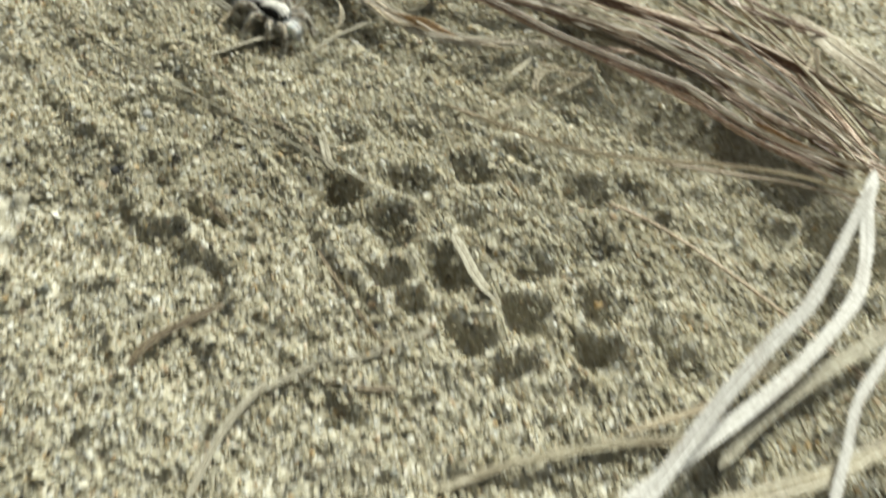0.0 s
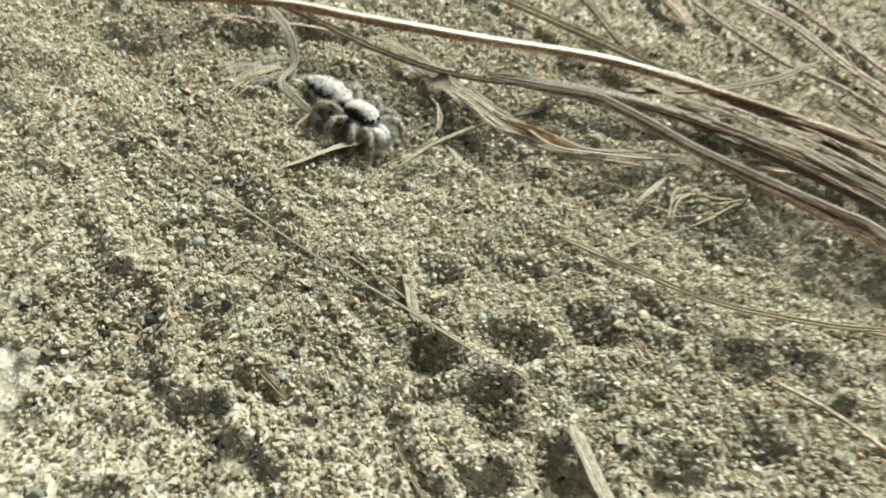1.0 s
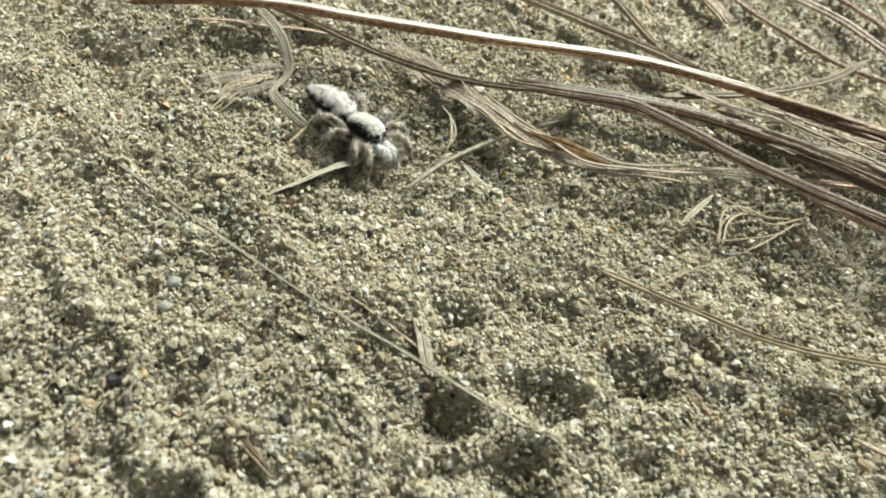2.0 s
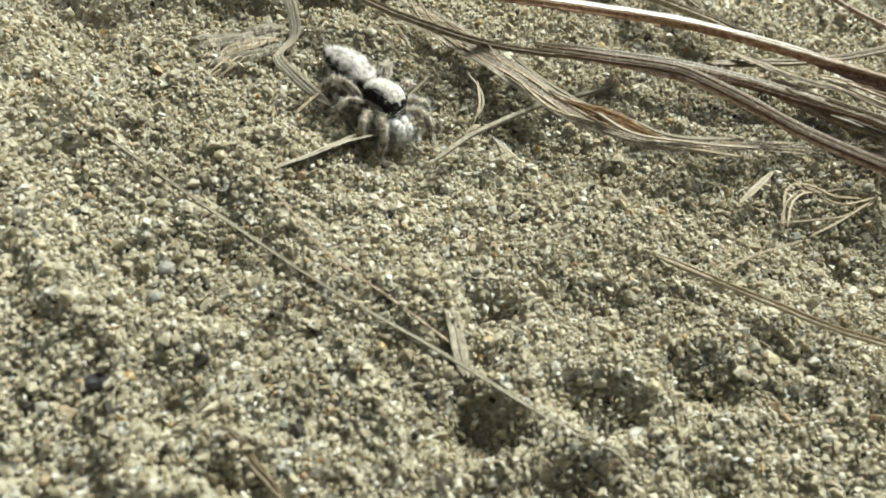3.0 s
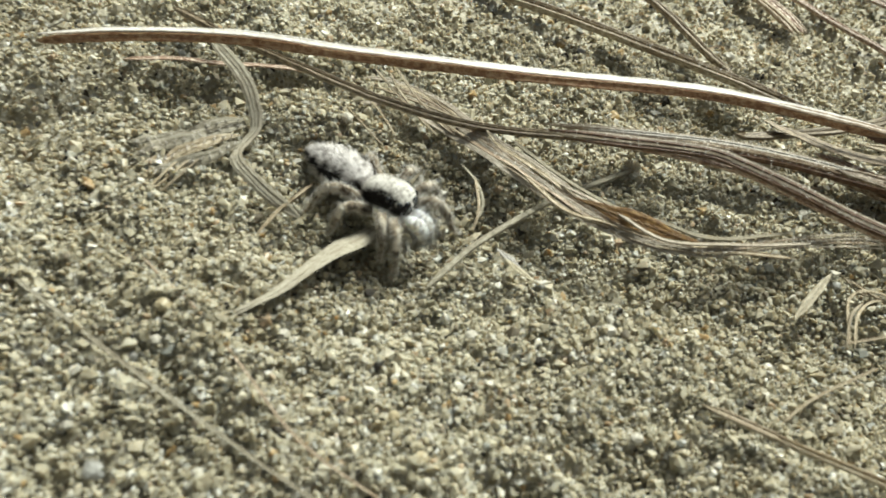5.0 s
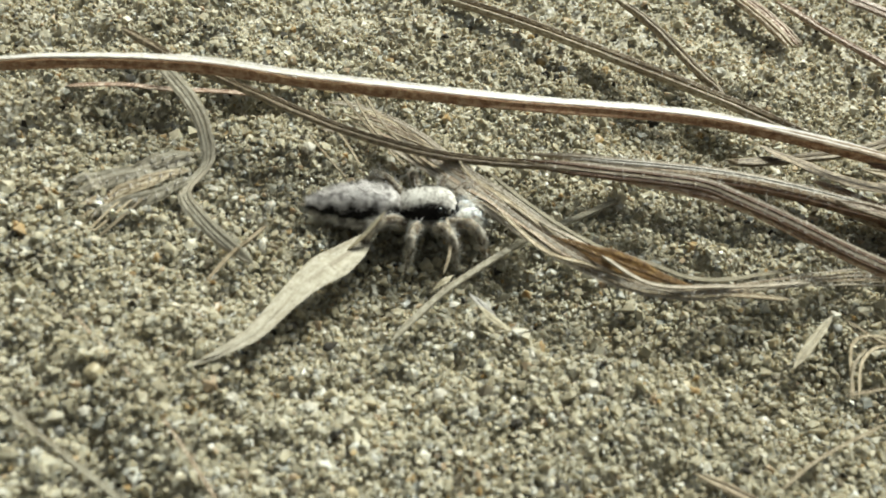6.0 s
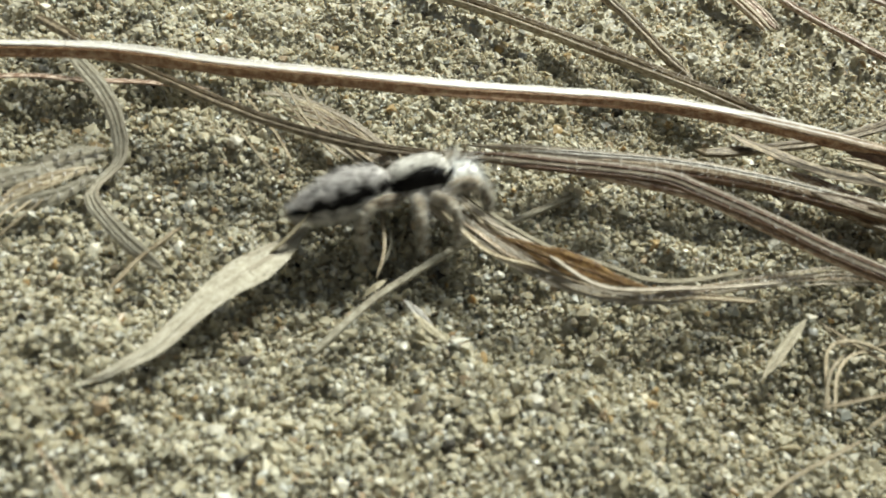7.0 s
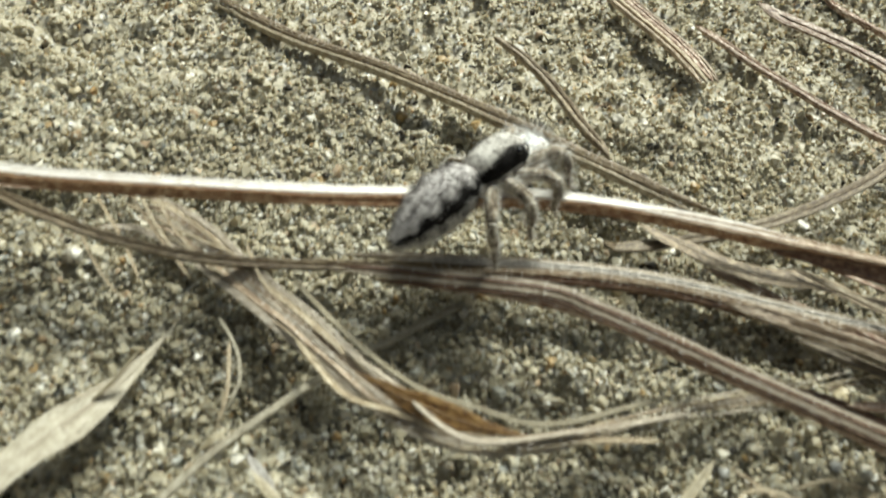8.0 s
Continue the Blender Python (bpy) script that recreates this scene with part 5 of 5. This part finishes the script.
    for s in (1, -1):
        me, root, tips = limb("palp", white_hair, [(0, 0, 0), (0.6, 0, 0.12), (1.25, 0, -0.02), (1.55, 0, -0.5), (1.5, 0, -1.05)], [0.18, 0.28, 0.42, 0.50, 0.42, 0.15])
        palp = part("palp", me, spider, "fluffy white palp")
        a = rng.integers(0, len(root), 2200)
        extra = root[a] + (tips[a] - root[a]) * rng.uniform(1.0, 3.0, (2200, 1))
        part("hairs", hair_mesh("hairs", root[a], extra, 0.013, white_hair, np.zeros(3)), palp)["kind"] = "stuff"
        palps.append((palp, s))

    legs = []
    sets = [(0, 2.3, 0.70, 30, 0.86), (1, 1.8, 0.82, 58, 0.78), (2, 1.15, 0.82, 104, 0.76), (3, 0.55, 0.66, 142, 0.98)]
    for k, hx, hy, az, size in sets:
        q = size
        knee = (1.75 * q, 0, 0.95 * q)
        bent = (2.45 * q, 0, 0.92 * q)
        shin = (3.05 * q, 0, -0.15 * q)
        heel = (3.28 * q, 0, -0.98 * q)
        toe = (3.75 * q, 0, -1.32 * q)
        thick = 0.34 if k == 0 else 0.30
        thigh = limb("leg", leg_mat, [(0, 0, 0), (0.45 * q, 0, 0.12), (1.1 * q, 0, 0.62 * q), knee, bent], [0.20, thick, thick * 1.15, thick, thick * 0.9, thick * 0.95, thick * 0.75])
        tibia = limb("tibia", leg_mat, [(2.3 * q, 0, 0.98 * q), bent, (2.8 * q, 0, 0.45 * q), shin], [thick * 0.70, thick * 0.78, thick * 0.85, thick * 0.62])
        foot = limb("tarsus", leg_mat, [(2.98 * q, 0, -0.02 * q), shin, heel, toe], [thick * 0.58, thick * 0.56, thick * 0.45, thick * 0.38, 0.06])
        furs = [hair_mesh("hairs", m[1], m[2], 0.010, leg_hair, np.zeros(3)) for m in (thigh, tibia, foot)]
        for s in (1, -1):
            leg = part("leg", thigh[0], spider, "pale grey-brown hairy leg")
            part("tibia", tibia[0], leg)
            part("tarsus", foot[0], leg)
            for fur in furs:
                h = fur if s == 1 else new("hairs", fur.data)
                h.parent = leg
                tagged(h, kind="stuff")
            legs.append((leg, k, s, hx, hy, az))
    return spider, head, abdomen, palps, legs



build_ground()
build_sand_grains()
spider, head, abdomen, palps, legs = build_spider()


def motions():
    # seconds, middle of the body in millimetres, heading, nose up
    rows = [
        (0.0, -9.7, 74.0, 1.0, -34, -4), (1.0, -9.7, 74.0, 1.0, -34, -4), (1.5, -9.6, 73.9, 1.0, -35, -4), (2.2, -9.4, 74.1, 1.0, -41, -4),
        (3.0, -9.2, 74.1, 1.1, -47, -6), (3.5, -9.2, 74.1, 1.1, -47, -6), (4.5, -8.8, 73.7, 1.1, -46, -6), (4.8, -8.7, 74.0, 1.1, -44, -5),
        (5.2, -7.4, 75.6, 0.9, -22, 5), (5.6, -5.3, 76.5, 0.8, 2, 4), (6.0, -5.0, 76.5, 0.8, 4, 3), (6.7, -5.0, 76.3, 0.8, 0, 3),
        (6.9, -4.5, 76.4, 1.1, 5, 4), (7.0, -2.2, 76.6, 2.4, 18, 4, 14), (7.2, -1.4, 78.2, 2.2, 26, 10, 10), (7.5, -1.3, 78.2, 2.1, 27, 12, 10),
        (7.65, 0.8, 77.8, 3.4, 29, 12, 12), (7.8, 4.5, 77.0, 6.1, 31, 12, 16), (7.9, 7.4, 80.1, 6.4, 45, 8, 16), (8.0, 7.7, 81.9, 6.4, 45, 3, 16),
    ]

    def body(x, y, z, yaw, pitch, roll=0):
        return pose(x * MM, y * MM, z * MM, 0, -pitch, yaw) @ pose(0, 0, 0, -roll) @ pose(1.15 * MM, 0, 0)

    walk(spider, [(t, body(*r)) for t, *r in rows])
    # it lifts its face towards the light while it sits
    walk(head, [(t, pose(0, 0, 0, 0, -q, w)) for t, q, w in ((0.0, 8, 0), (1.5, 8, 0), (3.0, 15, 4), (4.6, 16, 2), (5.2, 6, 4), (5.8, 3, 0), (6.7, 3, 0), (7.5, 4, 0), (8.0, 2, 0))])
    # the abdomen sags a little as the body lifts
    walk(abdomen, [(t, pose(0, 0, 0, 0, -q, w)) for t, q, w in (
        (0.0, 4, 0), (1.5, 4, 0), (3.0, 6, 3), (4.7, 6, 3), (5.2, 4, -6), (5.8, 2, 0), (6.7, 2, 0), (7.0, 8, 4), (7.5, 12, 3), (7.8, 14, 0), (7.9, 10, 3), (8.0, 8, 3))])
    # the loose leaf lies on its edge until the spider, turning, treads it flat
    rest = loose_leaf.location.copy()
    chord = Vector((7.0, 8.7, 0.1)).normalized()
    level = Vector((0, 0, 1)).cross(chord)
    walk(loose_leaf, [(t, Matrix.Translation(rest - chord * back * MM) @ Matrix.Rotation(radians(dip), 4, level) @ Matrix.Rotation(radians(-q), 4, chord)) for t, q, back, dip in (
        (0.0, 26, 2.3, 5), (1.5, 26, 2.3, 5), (4.7, 25, 2.3, 5), (5.0, 20, 1.6, 3), (5.3, 5, 0.6, 1), (5.6, 0, 0, 0), (8.0, 0, 0, 0))])
    for palp, s in palps:
        walk(palp, [(t, pose(2.85 * MM, s * 0.55 * MM, -0.22 * MM, 0, q - 4, s * -14)) for t, q in (
            (0.0, 0), (1.0, 4), (2.2, -4), (3.2, 5), (4.0, 0), (4.5, 8), (5.2, -4), (6.0, 0), (6.5, 8), (7.0, -6), (7.5, 0), (8.0, 4))])
    for leg, k, s, hx, hy, az in legs:
        hip = (hx * MM, s * hy * MM, -0.45 * MM)
        step = 1 if (k + (s > 0)) % 2 else -1
        # seconds, swing ahead, drop of the foot
        out = [(0.0, 0, 0), (1.5, 0, 0), (2.2, 7 * step, -4), (3.0, 2, 0), (4.7, 2, 0), (4.95, 14 * step, -10 if step > 0 else 4), (5.2, -12 * step, 4 if step > 0 else -10),
               (5.45, 10 * step, -6), (5.8, 0, 0), (6.7, 0, 0), (6.9, 8 * step, 4), (7.0, -8 * step, 22), (7.2, 4, 24), (7.55, 4, 24), (7.7, 12 * step, 26), (7.8, -10 * step, 34), (7.9, 6, 34), (8.0, 6, 32)]
        if k == 0:
            out = [(t, q, d if t < 6.8 else d * 0.5) for t, q, d in out]
        walk(leg, [(t, pose(*hip, 0, d, s * (az - q))) for t, q, d in out])


motions()
